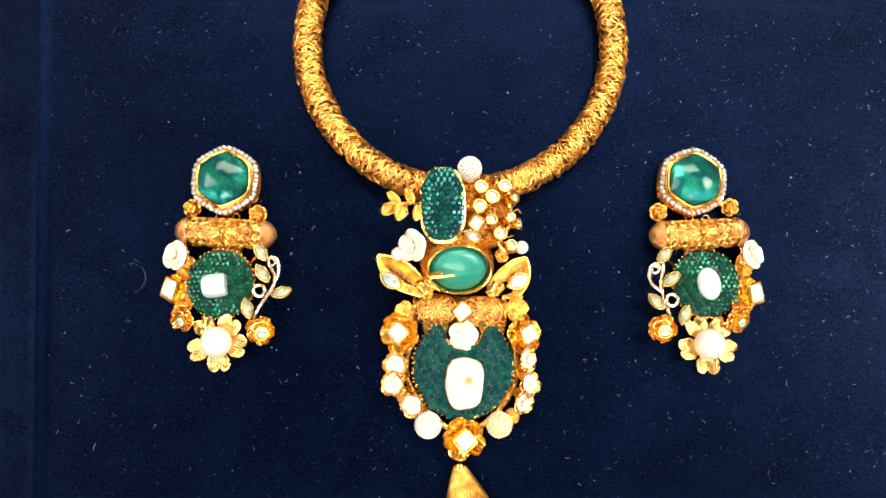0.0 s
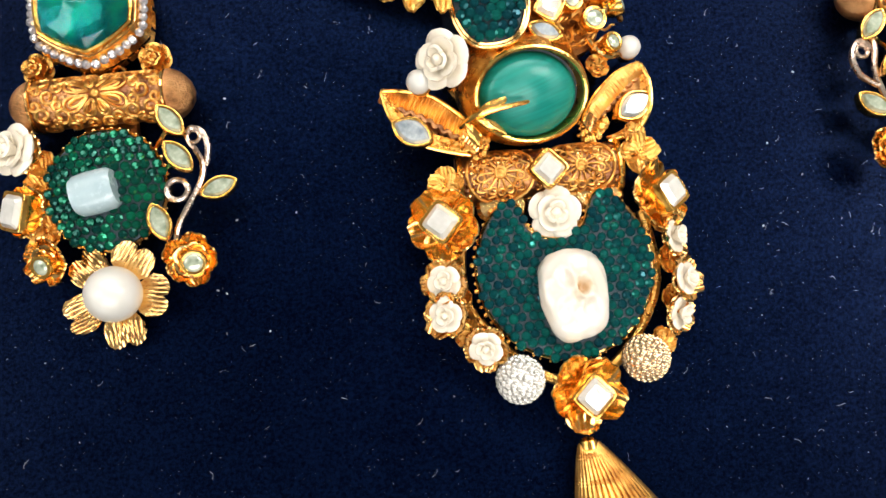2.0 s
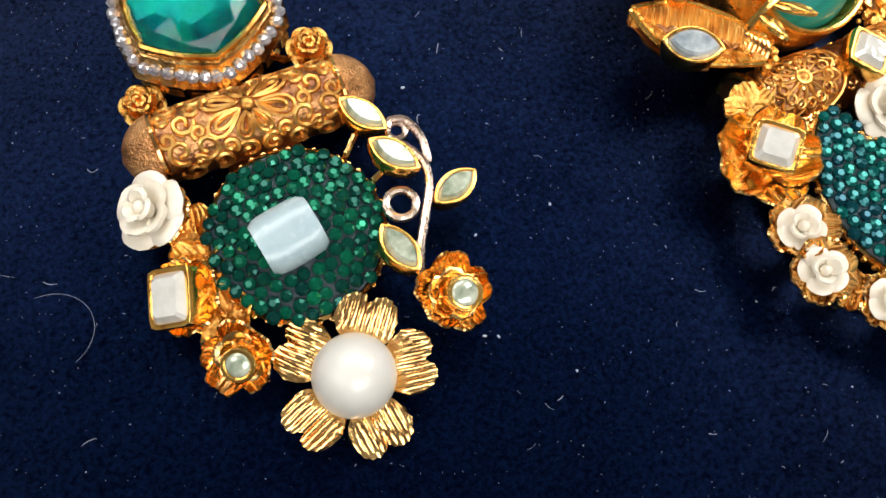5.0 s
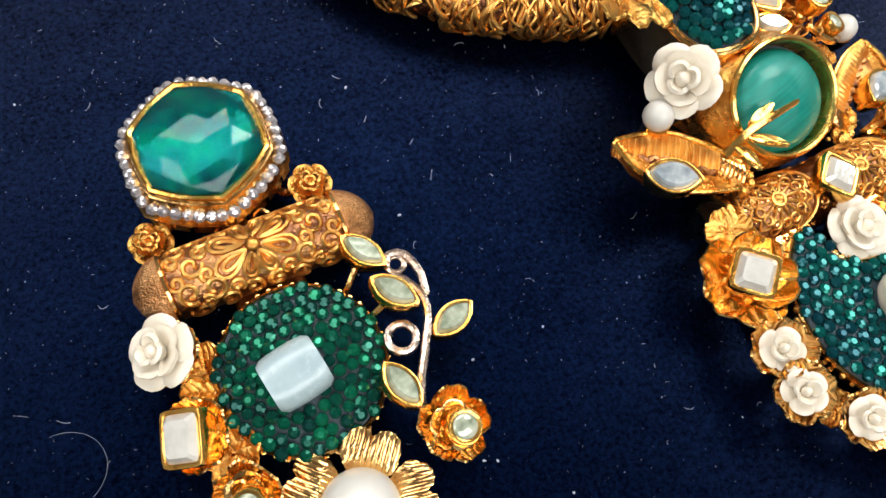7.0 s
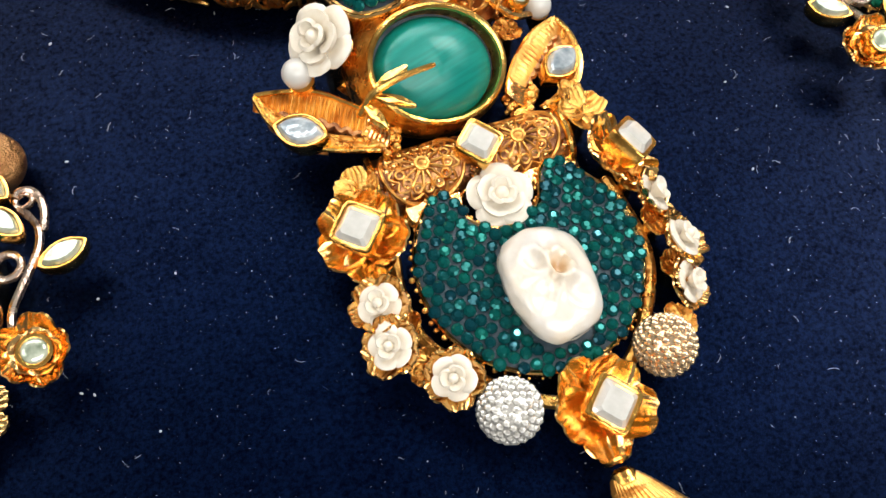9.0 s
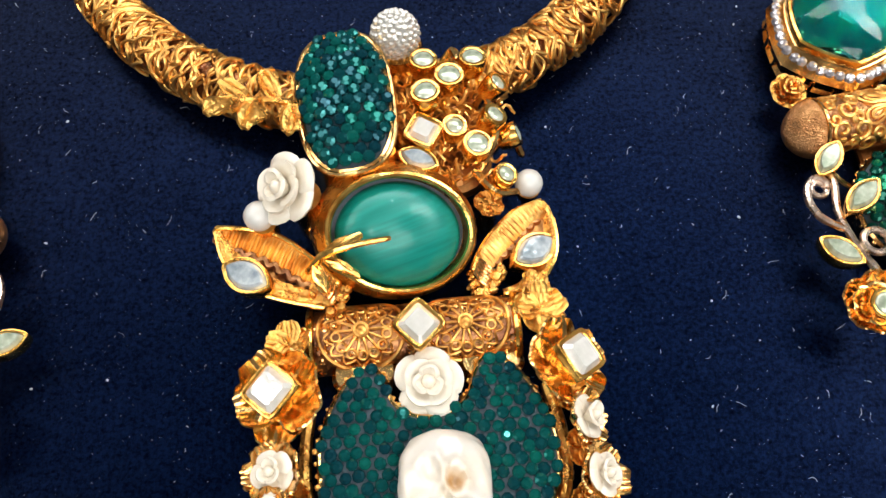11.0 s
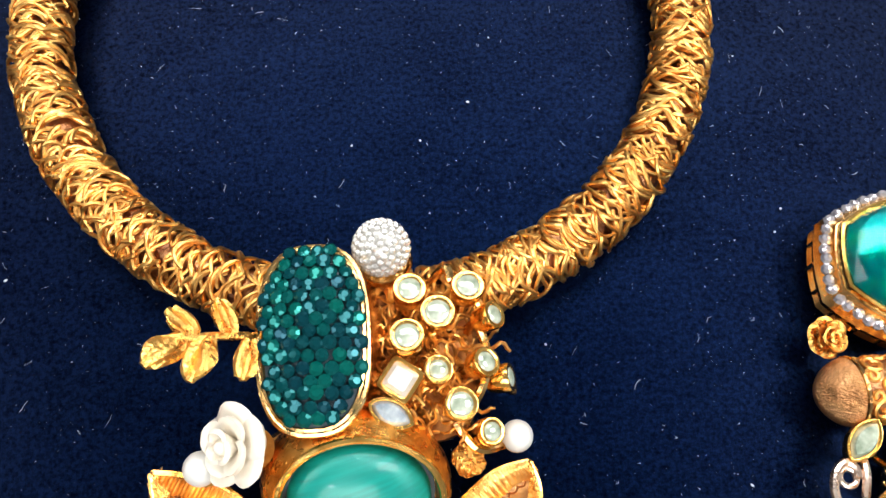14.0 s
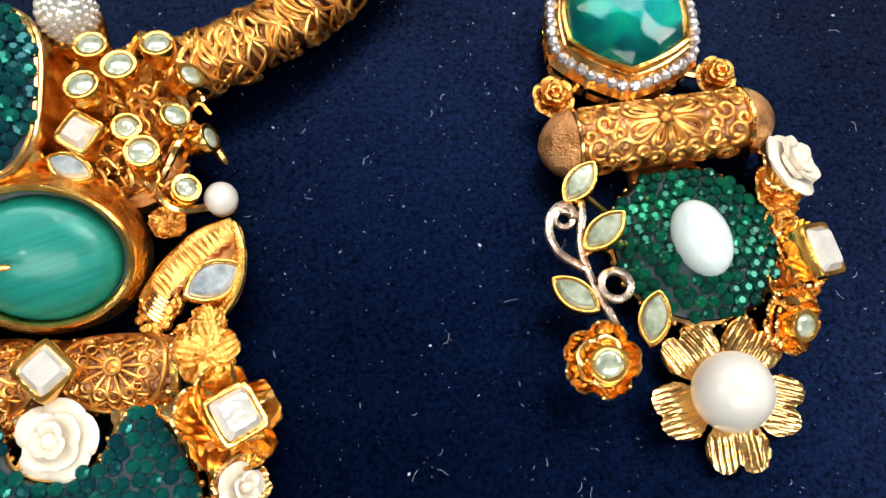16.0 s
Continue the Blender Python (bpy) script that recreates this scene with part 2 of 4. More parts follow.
def smooth_line(points, steps=8, closed=False):
    """A Catmull-Rom curve through points."""
    p = [np.array(q, float) for q in points]
    if closed:
        p = [p[-1]] + p + [p[0], p[1]]
    else:
        p = [2 * p[0] - p[1]] + p + [2 * p[-1] - p[-2]]
    out = []
    for k in range(1, len(p) - 2):
        for s in np.arange(steps) / steps:
            a, b, c, d = p[k - 1:k + 3]
            out.append(0.5 * (2 * b + (c - a) * s + (2 * a - 5 * b + 4 * c - d) * s * s + (3 * b - a - 3 * c + d) * s ** 3))
    if not closed:
        out.append(p[-2])
    return out


def sheet(func, nu, nv, thick):
    """A thin curved plate with real thickness: func(u, v) with u in -1..1 and v in 0..1."""
    us, vs = np.linspace(-1, 1, nu), np.linspace(0, 1, nv)
    g = np.array([[func(u, v) for u in us] for v in vs], float)
    du, dv = np.gradient(g, axis=1), np.gradient(g, axis=0)
    nor = np.cross(du, dv)
    nor /= np.linalg.norm(nor, axis=2)[:, :, None] + 1e-9
    low = g - nor * thick
    s = Shape()
    verts = [tuple(p) for p in g.reshape(-1, 3)] + [tuple(p) for p in low.reshape(-1, 3)]
    n = nu * nv
    faces = []
    for r in range(nv - 1):
        for c in range(nu - 1):
            a = r * nu + c
            faces.append((a, a + 1, a + nu + 1, a + nu))
            faces.append((n + a, n + a + nu, n + a + nu + 1, n + a + 1))
    for c in range(nu - 1):
        faces.append((c, n + c, n + c + 1, c + 1))
        a = (nv - 1) * nu + c
        faces.append((a, a + 1, n + a + 1, n + a))
    for r in range(nv - 1):
        a = r * nu
        faces.append((a, a + nu, n + a + nu, n + a))
        b = a + nu - 1
        faces.append((b, n + b, n + b + nu, b + nu))
    return s.add(verts, faces)


def ball(radius, n=24, squash=(1, 1, 1), wobble=0.0, seed=0.0):
    s = Shape()
    rings = []
    for k in range(1, n // 2):
        a = math.pi * k / (n // 2)
        rings.append([(math.sin(a) * math.cos(b), math.sin(a) * math.sin(b), -math.cos(a)) for b in np.arange(n) * 2 * math.pi / n])
    verts = [p for r in rings for p in r] + [(0, 0, -1), (0, 0, 1)]
    faces = []
    for k in range(len(rings) - 1):
        for i in range(n):
            j = (i + 1) % n
            faces.append((k * n + i, k * n + j, (k + 1) * n + j, (k + 1) * n + i))
    low, high, top = len(verts) - 2, len(verts) - 1, (len(rings) - 1) * n
    for i in range(n):
        j = (i + 1) % n
        faces.append((low, j, i))
        faces.append((high, top + i, top + j))
    out = []
    for p in verts:
        w = 1 + wobble * noise.noise(Vector(p) * 1.6 + Vector((seed, seed * 2, 0)))
        out.append((p[0] * radius * squash[0] * w, p[1] * radius * squash[1] * w, p[2] * radius * squash[2] * w))
    return s.add(out, faces)


def outline(kind, a, b, n=32):
    """The plan of a stone or setting with half axes a and b."""
    pts = []
    for i in range(n):
        w = 2 * math.pi * i / n
        c, s = math.cos(w), math.sin(w)
        if kind == "round":
            pts.append((a * c, b * s))
        elif kind == "square":
            k = (abs(c) ** 9 + abs(s) ** 9) ** (-1 / 9)
            pts.append((a * c * k, b * s * k))
        elif kind == "oblong":
            k = (abs(c) ** 2.7 + abs(s) ** 2.7) ** (-1 / 2.7)
            pts.append((a * c * k, b * s * k))
        elif kind == "marquise":
            x = math.cos(w)
            y = math.copysign((1 - x * x) ** 0.8, math.sin(w)) if abs(math.sin(w)) > 1e-6 else 0.0
            pts.append((a * x, b * y * 0.98))
        elif kind == "hexagon":
            q = (w + math.pi / 6) % (math.pi / 3) - math.pi / 6
            k = 0.49 / math.cos(q) + 0.434
            pts.append((a * c * k, b * s * k))
    return pts


def stack(kind, a, b, rows, n=32, cap_low=True, cap_high=True):
    """Rings of one outline: rows of (inset in mm, z)."""
    rings = []
    for inset, z in rows:
        rings.append([(x, y, z) for x, y in outline(kind, a - inset, b - inset * (0.8 if kind == "marquise" else 1), n)])
    return loft(rings, cap_low, cap_high)


def bezel(kind, a, b, h, lip=0.8, n=32):
    return stack(kind, a, b, [(0.5, 0), (0.15, h * 0.25), (0.0, h * 0.55), (0.0, h - 0.25), (0.12, h - 0.05), (lip * 0.5, h), (lip, h - 0.12), (lip + 0.08, h - 0.7)], n)


def table_stone(kind, a, b, h, n=32, rise=1.25, table=0.64):
    """A low stone with a flat table and sloping facets."""
    side = min(a, b)
    if kind == "square":
        rings = []
        for inset, z in [(0.0, -0.9), (0.0, 0.0), (side * 0.30, rise), (side * 0.36, rise)]:
            x, y, c = a - inset, b - inset, 0.16 * side
            rings.append([(x, y - c, z), (x - c, y, z), (c - x, y, z), (-x, y - c, z), (-x, c - y, z), (c - x, -y, z), (x - c, -y, z), (x, c - y, z)])
        return loft(rings)
    return stack(kind, a, b, [(0.0, -0.9), (0.0, 0.0), (side * (1 - table) * 0.5, rise * 0.7), (side * (1 - table), rise), (side * (1 - table * 0.9), rise)], n)


def dome_stone(kind, a, b, rise, n=32, levels=7):
    rings = []
    for k in range(levels):
        w = k / levels * math.pi / 2
        rings.append([(x * math.cos(w), y * math.cos(w), rise * math.sin(w)) for x, y in outline(kind, a, b, n)])
    s = loft([[(x, y, -0.9) for x, y in outline(kind, a, b, n)]] + rings, True, False)
    base = len(s.v) - n
    s.v.append((0, 0, rise))
    for i in range(n):
        s.f.append((base + i, base + (i + 1) % n, len(s.v) - 1))
    return s


def stand(x, y, z, rx=0, ry=0, rz=0, scale=1.0):
    """A pose in millimetres."""
    return Matrix.Translation((x, y, z)) @ Euler((radians(rx), radians(ry), radians(rz))).to_matrix().to_4x4() @ Matrix.Scale(scale, 4)


def aimed(x, y, z, lean, toward, spin=0):
    """A pose whose z axis leans by some degrees toward a direction in the plane (degrees from +x)."""
    a = radians(toward)
    axis = Vector((-math.sin(a), math.cos(a), 0))
    return Matrix.Translation((x, y, z)) @ Matrix.Rotation(radians(lean), 4, axis) @ Matrix.Rotation(radians(spin), 4, "Z")


def inside(poly, x, y):
    hit = False
    for (x0, y0), (x1, y1) in zip(poly, poly[1:] + poly[:1]):
        if (y0 > y) != (y1 > y) and x < (x1 - x0) * (y - y0) / (y1 - y0) + x0:
            hit = not hit
    return hit


# ---- kinds of parts, shared by the necklace and the earrings ----
def crystal_mesh(material):
    rings = [[(r * math.cos(a), r * math.sin(a), z) for a in np.arange(8) * math.pi / 4] for r, z in ((0.9, -0.7), (1.04, 0.0), (0.98, 0.12), (0.5, 0.46))]
    return loft(rings, False, True).mesh("crystal", material, flat=True)


CRYSTAL_MESH, TEAL_MESH = crystal_mesh(CRYSTAL), crystal_mesh(TEAL)


def pave(parent, at, fits, height, span, pitch, seed, size, data):
    """Set crystals one by one in a staggered, slightly uneven field."""
    rng = random.Random(seed)
    row, y = 0, -span
    while y < span:
        x = -span + (pitch / 2 if row % 2 else 0)
        while x < span:
            px, py = x + rng.uniform(-0.1, 0.1) * pitch, y + rng.uniform(-0.1, 0.1) * pitch
            if fits(px, py):
                e = 0.3
                gx, gy = (height(px + e, py) - height(px - e, py)) / (2 * e), (height(px, py + e) - height(px, py - e)) / (2 * e)
                tilt = Vector((-gx + rng.uniform(-0.11, 0.11), -gy + rng.uniform(-0.11, 0.11), 1)).to_track_quat("Z", "Y").to_matrix().to_4x4()
                m = at @ Matrix.Translation((px, py, height(px, py) + 0.6 + rng.uniform(-0.12, 0.15))) @ tilt
                m = m @ Matrix.Rotation(rng.uniform(0, 0.8), 4, "Z") @ Matrix.Scale(pitch * 0.51 * size * rng.uniform(0.9, 1.06), 4)
                part("crystal", data, None, parent, at=m)
            x += pitch
        y += pitch * 0.866
        row += 1


def stone_setting(parent, name, kind, a, b, h, at, stone=None, dome=False, rim=None, label="", stone_label=""):
    """A raised gold collet with its stone; its foot is at z = 0."""
    s = part(name, bezel(kind, a, b, h), rim or RIM, parent, label, at)
    ia, ib = a - 0.82, b - (0.68 if kind == "marquise" else 0.82)
    shape = dome_stone(kind, ia, ib, 0.65) if dome else table_stone(kind, ia, ib, h)
    part("stone", shape, stone or POLKI, s, stone_label, at @ Matrix.Translation((0, 0, h - 0.35)), flat=not dome)
    return s


def rose_petal(R, H, half, curl, seed, thick=0.45):
    def f(u, v):
        wide = half * (0.35 + 0.65 * math.sin(math.pi * min(1, 0.12 + 0.62 * v)))
        a = u * wide
        edge = 1 - 0.26 * abs(u) ** 2.6
        r = R * (0.10 + 0.90 * v ** 0.8 * edge) + 0.05 * R * noise.noise(Vector((u * 2, v * 2, seed)))
        z = H * v ** 0.75 - curl * R * max(0, v - 0.55) ** 2 * 2.4 - 0.10 * R * u * u * v
        return (r * math.cos(a), r * math.sin(a), z)
    return sheet(f, 9, 7, thick)


def rose(parent, name, R, at, material, label="", petal_label="", seed=1, deep=0.75, layers=((5, 1.0, 0.50, 0.6), (4, 0.76, 0.80, 0.5), (3, 0.46, 1.0, 0.25))):
    """A carved rose: a bud at the heart and petals in layers."""
    H = R * deep
    heart = part(name, ball(R * 0.24, 12, (1, 1, 1.5)), material, parent, label, at @ Matrix.Translation((0, 0, H * 0.62)))
    rng = random.Random(seed)
    for k, (count, reach, rise, curl) in enumerate(layers):
        data = rose_petal(R * reach, H * rise, math.pi / count * 1.22, curl * 0.6, seed + k, R * 0.12).mesh("petal", material, 50)
        for i in range(count):
            turn = 360 / count * i + k * 33 + rng.uniform(-8, 8)
            part("petal", data, material, heart, petal_label, at @ stand(0, 0, 0.08 * R * rng.uniform(-1, 1), rz=turn))
    return heart


def cup_petal(L, W, cup, ribs, seed, notch=0.0, thick=0.4, crumple=0.12):
    """A gold leaf petal that grows along +x from the origin, ribbed along its length."""
    def f(u, v):
        w = W * (0.22 + 0.78 * math.sin(math.pi * min(1.0, 0.06 + 0.74 * v)) ** 0.8)
        y = u * w
        x = L * v * (1 - 0.16 * u * u) - notch * math.exp(-(u / 0.3) ** 2) * v ** 4
        z = cup * L * v ** 2 + 0.16 * W * u * u + crumple * L * noise.noise(Vector((u * 1.3, v * 1.7, seed)))
        z += 0.13 * math.cos(u * ribs * math.pi) * min(1, v * 3)
        return (x, y, z)
    return sheet(f, 19 if ribs else 11, 9, thick)


def gold_flower(parent, R, at, count, cup=0.35, seed=0, name="gold_flower", label="", material=None):
    """A crumpled open flower with ribbed petals round a small disc."""
    material = material or GOLD
    foot = part(name, stack("round", R * 0.34, R * 0.34, [(0.3, -0.4), (0, 0), (0.2, 0.5)], 16), material, parent, label, at)
    rng = random.Random(seed)
    for i in range(count):
        data = cup_petal(R * rng.uniform(0.93, 1.05), R * 1.9 / count * 1.38, cup * rng.uniform(0.8, 1.25), 5, seed * 7 + i, 0.06 * R).mesh("petal", material, 50)
        part("petal", data, material, foot, at=at @ stand(0, 0, rng.uniform(0, 0.3), rz=360 / count * i + rng.uniform(-6, 6)))
    return foot


def beaded_ball(parent, R, at, material, label, seed=0):
    """A ball covered with rows of small beads."""
    core = part("beaded_ball", ball(R * 0.93, 20), material, parent, label, at)
    bead = ball(R * 0.135, 8).mesh("bead", material)
    n = 170
    for i in range(n):
        z = 1 - 2 * (i + 0.5) / n
        w = i * 2.399963
        r = math.sqrt(1 - z * z)
        if z > -0.75:
            part("bead", bead, material, core, at=at @ stand(R * 0.895 * r * math.cos(w), R * 0.895 * r * math.sin(w), R * 0.895 * z))
    return core


def scroll(cx, cy, r, start, turns, hand=1, steps=22):
    """A flat spiral scroll as a list of points."""
    return [(cx + r * (1 - 0.72 * k / steps) * math.cos(start + hand * turns * 2 * math.pi * k / steps),
             cy + r * (1 - 0.72 * k / steps) * math.sin(start + hand * turns * 2 * math.pi * k / steps)) for k in range(steps + 1)]


def on_roll(pts, R, lift=0.0):
    """Flat points laid round a lying roll of radius R whose axis is x."""
    return [(x, (R + lift) * math.sin(y / R), (R + lift) * math.cos(y / R)) for x, y in pts]


# ---- the room and the velvet ----
def slab(name, x0, x1, y0, y1, z0, z1, material, label, category):
    s = Shape().add([(x, y, z) for z in (z0, z1) for x, y in ((x0, y0), (x1, y0), (x1, y1), (x0, y1))],
                    [(3, 2, 1, 0), (4, 5, 6, 7), (0, 1, 5, 4), (1, 2, 6, 5), (2, 3, 7, 6), (3, 0, 4, 7)])
    ob = new(name, s.mesh(name, material, flat=True))
    return tagged(ob, label, category, kind="structure")


slab("floor", -2000, 2000, -2000, 2000, -950, -850, FLOOR, "dark boarded floor of the closed showroom", "floor")
slab("ceiling", -2000, 2000, -2000, 2000, 1750, 1850, PLASTER, "plain grey ceiling of the showroom", "ceiling")
slab("wall_north", -2000, 2000, 2000, 2100, -850, 1750, PLASTER, "plain grey plaster wall", "wall")
slab("wall_south", -2000, 2000, -2100, -2000, -850, 1750, PLASTER, "plain grey plaster wall", "wall")
slab("wall_east", 2000, 2100, -2000, 2000, -850, 1750, PLASTER, "plain grey plaster wall", "wall")
slab("wall_west", -2100, -2000, -2000, 2000, -850, 1750, PLASTER, "plain grey plaster wall", "wall")
slab("table", -420, 480, -380, 480, -850, -6, FLOOR, "dark wooden counter under the velvet", "counter")


def cloth_height(x, y):
    """A low fold runs along one side of the cloth; the rest lies nearly flat."""
    d = x + 150 - (y - 42) * -0.085
    fold = 1.6 / (1 + math.exp(d / 1.6)) + 0.9 * math.exp(-(d / 2.2) ** 2)
    return fold - 0.05 + 0.22 * (noise.noise(Vector((x / 60, y / 60, 3))) - 0.4) * (1 if d > 0 else 0.6)


def velvet_cloth():
    s = Shape()
    xs = np.concatenate([np.linspace(-400, -175, 12), np.linspace(-172, -125, 60), np.linspace(-121, 460, 100)])
    ys = np.linspace(-360, 460, 130)
    nx = len(xs)
    s.v = [(x, y, min(0.0, cloth_height(x, y)) if x > -120 else cloth_height(x, y)) for y in ys for x in xs]
    s.f = [(r * nx + c, r * nx + c + 1, (r + 1) * nx + c + 1, (r + 1) * nx + c) for r in range(len(ys) - 1) for c in range(nx - 1)]
    ob = new("ground", s.mesh("ground", VELVET, 80))
    return tagged(ob, "deep navy blue velvet cloth with lint, laid flat", "cloth", kind="structure")


velvet_cloth()


def lint():
    """Dust grains and short curled fibres scattered over the velvet."""
    s, rng = Shape(), random.Random(4)
    grain = ball(1.0, 6)
    marked = [(23, 106), (-100, 99), (-44, 19), (47, 116), (60, 64), (109, 91), (107, 86), (-42, 78), (-50, 3), (37, 107), (80, 1),
              (95, 38), (85, 21), (-48, 2), (-30, 19), (-39, -8), (-44, 49), (12, 16), (170, 81)]
    for x, y in marked:
        s.join(grain, stand(x, y, 0.25, rz=rng.uniform(0, 180)) @ Matrix.Diagonal((rng.uniform(0.24, 0.45), 0.22, 0.2, 1)))
    for i in range(2600):
        x, y = rng.uniform(-200, 260), rng.uniform(-110, 230)
        r = 0.03 + 0.10 * rng.random() ** 8
        s.join(grain, stand(x, y, 0.1, rz=rng.uniform(0, 180)) @ Matrix.Diagonal((r * rng.uniform(1, 2.2), r, r, 1)))
    for i in range(11000):
        r = rng.uniform(0.018, 0.045)
        s.join(grain, stand(rng.uniform(-200, 260), rng.uniform(-110, 230), 0.05, rz=rng.uniform(0, 180)) @ Matrix.Diagonal((r * rng.uniform(1, 3), r, r, 1)))
    for i in range(1500):
        x, y, a = rng.uniform(-190, 250) if i < 1000 else 250 - 190 * rng.random() ** 1.6, rng.uniform(-100, 220), rng.uniform(0, 6.28)
        turn, n, length = rng.uniform(-2.4, 2.4), 7, 0.35 + 2.6 * rng.random() ** 3
        pts = []
        for k in range(n):
            pts.append((x, y, 0.12 + 0.1 * math.sin(k)))
            x, y, a = x + length / n * math.cos(a), y + length / n * math.sin(a), a + turn / n + rng.uniform(-0.3, 0.3)
        s.join(tube(pts, rng.uniform(0.016, 0.036), 4))
    for x, y, r in ((-111.6, 30.5, 7.0),):
        s.join(tube([(x + r * math.cos(a), y + r * 0.9 * math.sin(a), 0.1) for a in np.linspace(-1.2, 1.6, 20)], 0.02, 4))
    ob = new("lint", s.mesh("lint", LINT))
    return tagged(ob, "white dust and lint fibres on the velvet", "lint", kind="stuff")


lint()


# ---- necklace ----
necklace = tagged(thing("necklace", 28, 20), "gold wire collar necklace with green stone and pearl pendant", "necklace")
RING = (25.9, 136.2, 66.3, 6.6)


def collar():
    cx, cy, R, zc = RING
    a0, a1 = radians(-90 - 155), radians(-90 + 155)

    def at(u, phi, r):
        """Along the collar by the angle u, round its section by phi."""
        w = R + r * math.cos(phi)
        return (cx + w * math.cos(u), cy + w * math.sin(u), zc + r * math.sin(phi))
    core_line = [at(u, 0, 0) for u in np.linspace(a0, a1, 120)]
    core = part("collar", tube(core_line, 4.7, 16), ROLL, necklace, "rigid round collar wound with crinkled gold wire")
    rng = random.Random(11)
    s = Shape()
    count = 800
    for i in range(count):
        q0 = (i + rng.random()) / count
        u = a0 + (a1 - a0) * q0
        phi = rng.uniform(-0.5, 3.64)
        drift = noise.noise(Vector((q0 * 26, phi * 0.8, 1.5)))
        lift = rng.uniform(-0.4, 0.5)
        run, span = 0.13 * drift + rng.uniform(-0.03, 0.03), rng.uniform(2.4, 3.8)
        wave, freq, ph = rng.uniform(0.009, 0.022), rng.uniform(1.5, 2.8), rng.uniform(0, 6.283)
        n = 36
        pts = []
        for k in range(n):
            q = k / (n - 1)
            pts.append(at(u + run * (q - 0.5) + wave * math.sin(freq * 6.283 * q + ph), phi + span * (q - 0.5) + 0.12 * math.cos(freq * 6.283 * q + ph),
                          5.55 + lift + 0.22 * math.sin(2.3 * 6.283 * q + ph * 3)))
        s.join(tube(pts, rng.uniform(0.34, 0.48), 6))
    wires = part("wire_weave", s, WIRE, core, "crinkled gold wire")
    tagged(wires, kind="stuff")


collar()


def oval_setting():
    at = stand(19.5, 60.7, 21.8, rx=3, ry=-3, rz=2)
    top, a, b = 0.0, 8.7, 15.0
    frame_shape = stack("oblong", a, b, [(-1.7, -14), (-1.2, -8), (-0.4, -3), (0, -0.8), (0.2, -0.2), (0.6, 0), (0.9, -0.4), (1.0, -2)], 48)
    s = part("pave_oval", frame_shape, GOLD, necklace, "tall oval gold setting packed with dark green crystals", at)

    def dome(x, y):
        return top + 2.0 - 2.2 * ((x / a) ** 2 + (y / b) ** 2)
    poly = outline("oblong", a - 0.7, b - 0.7, 48)
    bed_shape = loft([[(x * k, y * k, dome(x * k, y * k) - 0.5) for x, y in poly] for k in (1.0, 0.85, 0.65, 0.4, 0.12)])
    part("stone_bed", bed_shape, BED, s, "dark grey-green glue bed", at)
    part("rim", tube([(x, y, -0.7) for x, y in outline("oblong", a + 0.1, b + 0.1, 56)], 0.6, 8, closed=True), GOLD, s, "rounded gold rim", at)
    edge = [(x, y + 0.5) for x, y in outline("oblong", a - 0.5, b - 0.6, 48)]
    pave(s, at, lambda x, y: inside(edge, x, y), dome, 17, 2.25, 21, 1.06, TEAL_MESH)


oval_setting()
beaded_ball(necklace, 5.0, stand(30.2, 76.6, 19.5), SILVER_BEAD, "silvery white beaded ball", 1)
part("ball_cup", stack("round", 5.2, 5.2, [(2.5, 6), (0.8, 12), (0.1, 16.5), (0.4, 17.3), (0.9, 16.5)], 20), GOLD, necklace, "gold cup under the ball", stand(30.4, 75.6, 0))


def kundan_cluster():
    spots = (  # x, y, height of the top, lean, toward, radius
        (35.0, 68.8, 21.4, 8, 60, 2.75), (44.7, 69.9, 19.3, 10, 60, 2.8), (39.5, 64.9, 21.1, 5, 60, 2.9), (34.5, 60.7, 22.4, 6, 120, 2.85),
        (49.4, 65.8, 15.6, 42, 10, 2.5), (39.6, 56.3, 16.4, 10, -20, 2.5), (47.6, 57.4, 17.2, 30, 10, 2.55), (52.0, 55.7, 12.3, 66, 5, 2.5),
        (43.1, 50.2, 19.0, 8, -20, 2.8), (48.4, 46.6, 13.0, 24, -10, 2.4))
    for x, y, z, lean, toward, r in spots:
        h = 4.2
        m = aimed(x, y, z, lean, toward) @ Matrix.Translation((0, 0, -h))
        s = stone_setting(necklace, "kundan_setting", "round", r, r, h, m, MOON, dome=True, label="round gold collet with a pale green tinted stone")
        foot = m @ Vector((0, 0, 0))
        pts = smooth_line([foot, (foot.x - 1.5, foot.y - 0.5, foot.z - 2.5), (40 + (x - 40) * 0.5, 60 + (y - 60) * 0.6, 8)], 6)
        part("post", tube(pts, 1.0, 7), GOLD, s, at=Matrix())
    stone_setting(necklace, "square_setting", "square", 3.1, 3.1, 4.5, stand(33.3, 54.7, 14.6, rx=4, ry=4, rz=-33), POLKI, label="square gold collet with a clear foiled stone")
    stone_setting(necklace, "marquise_setting", "marquise", 4.2, 2.5, 4.5, stand(31.7, 49.5, 13.1, rx=4, ry=4, rz=-26), CLOUDY, label="pointed oval gold collet with a clear stone")


kundan_cluster()


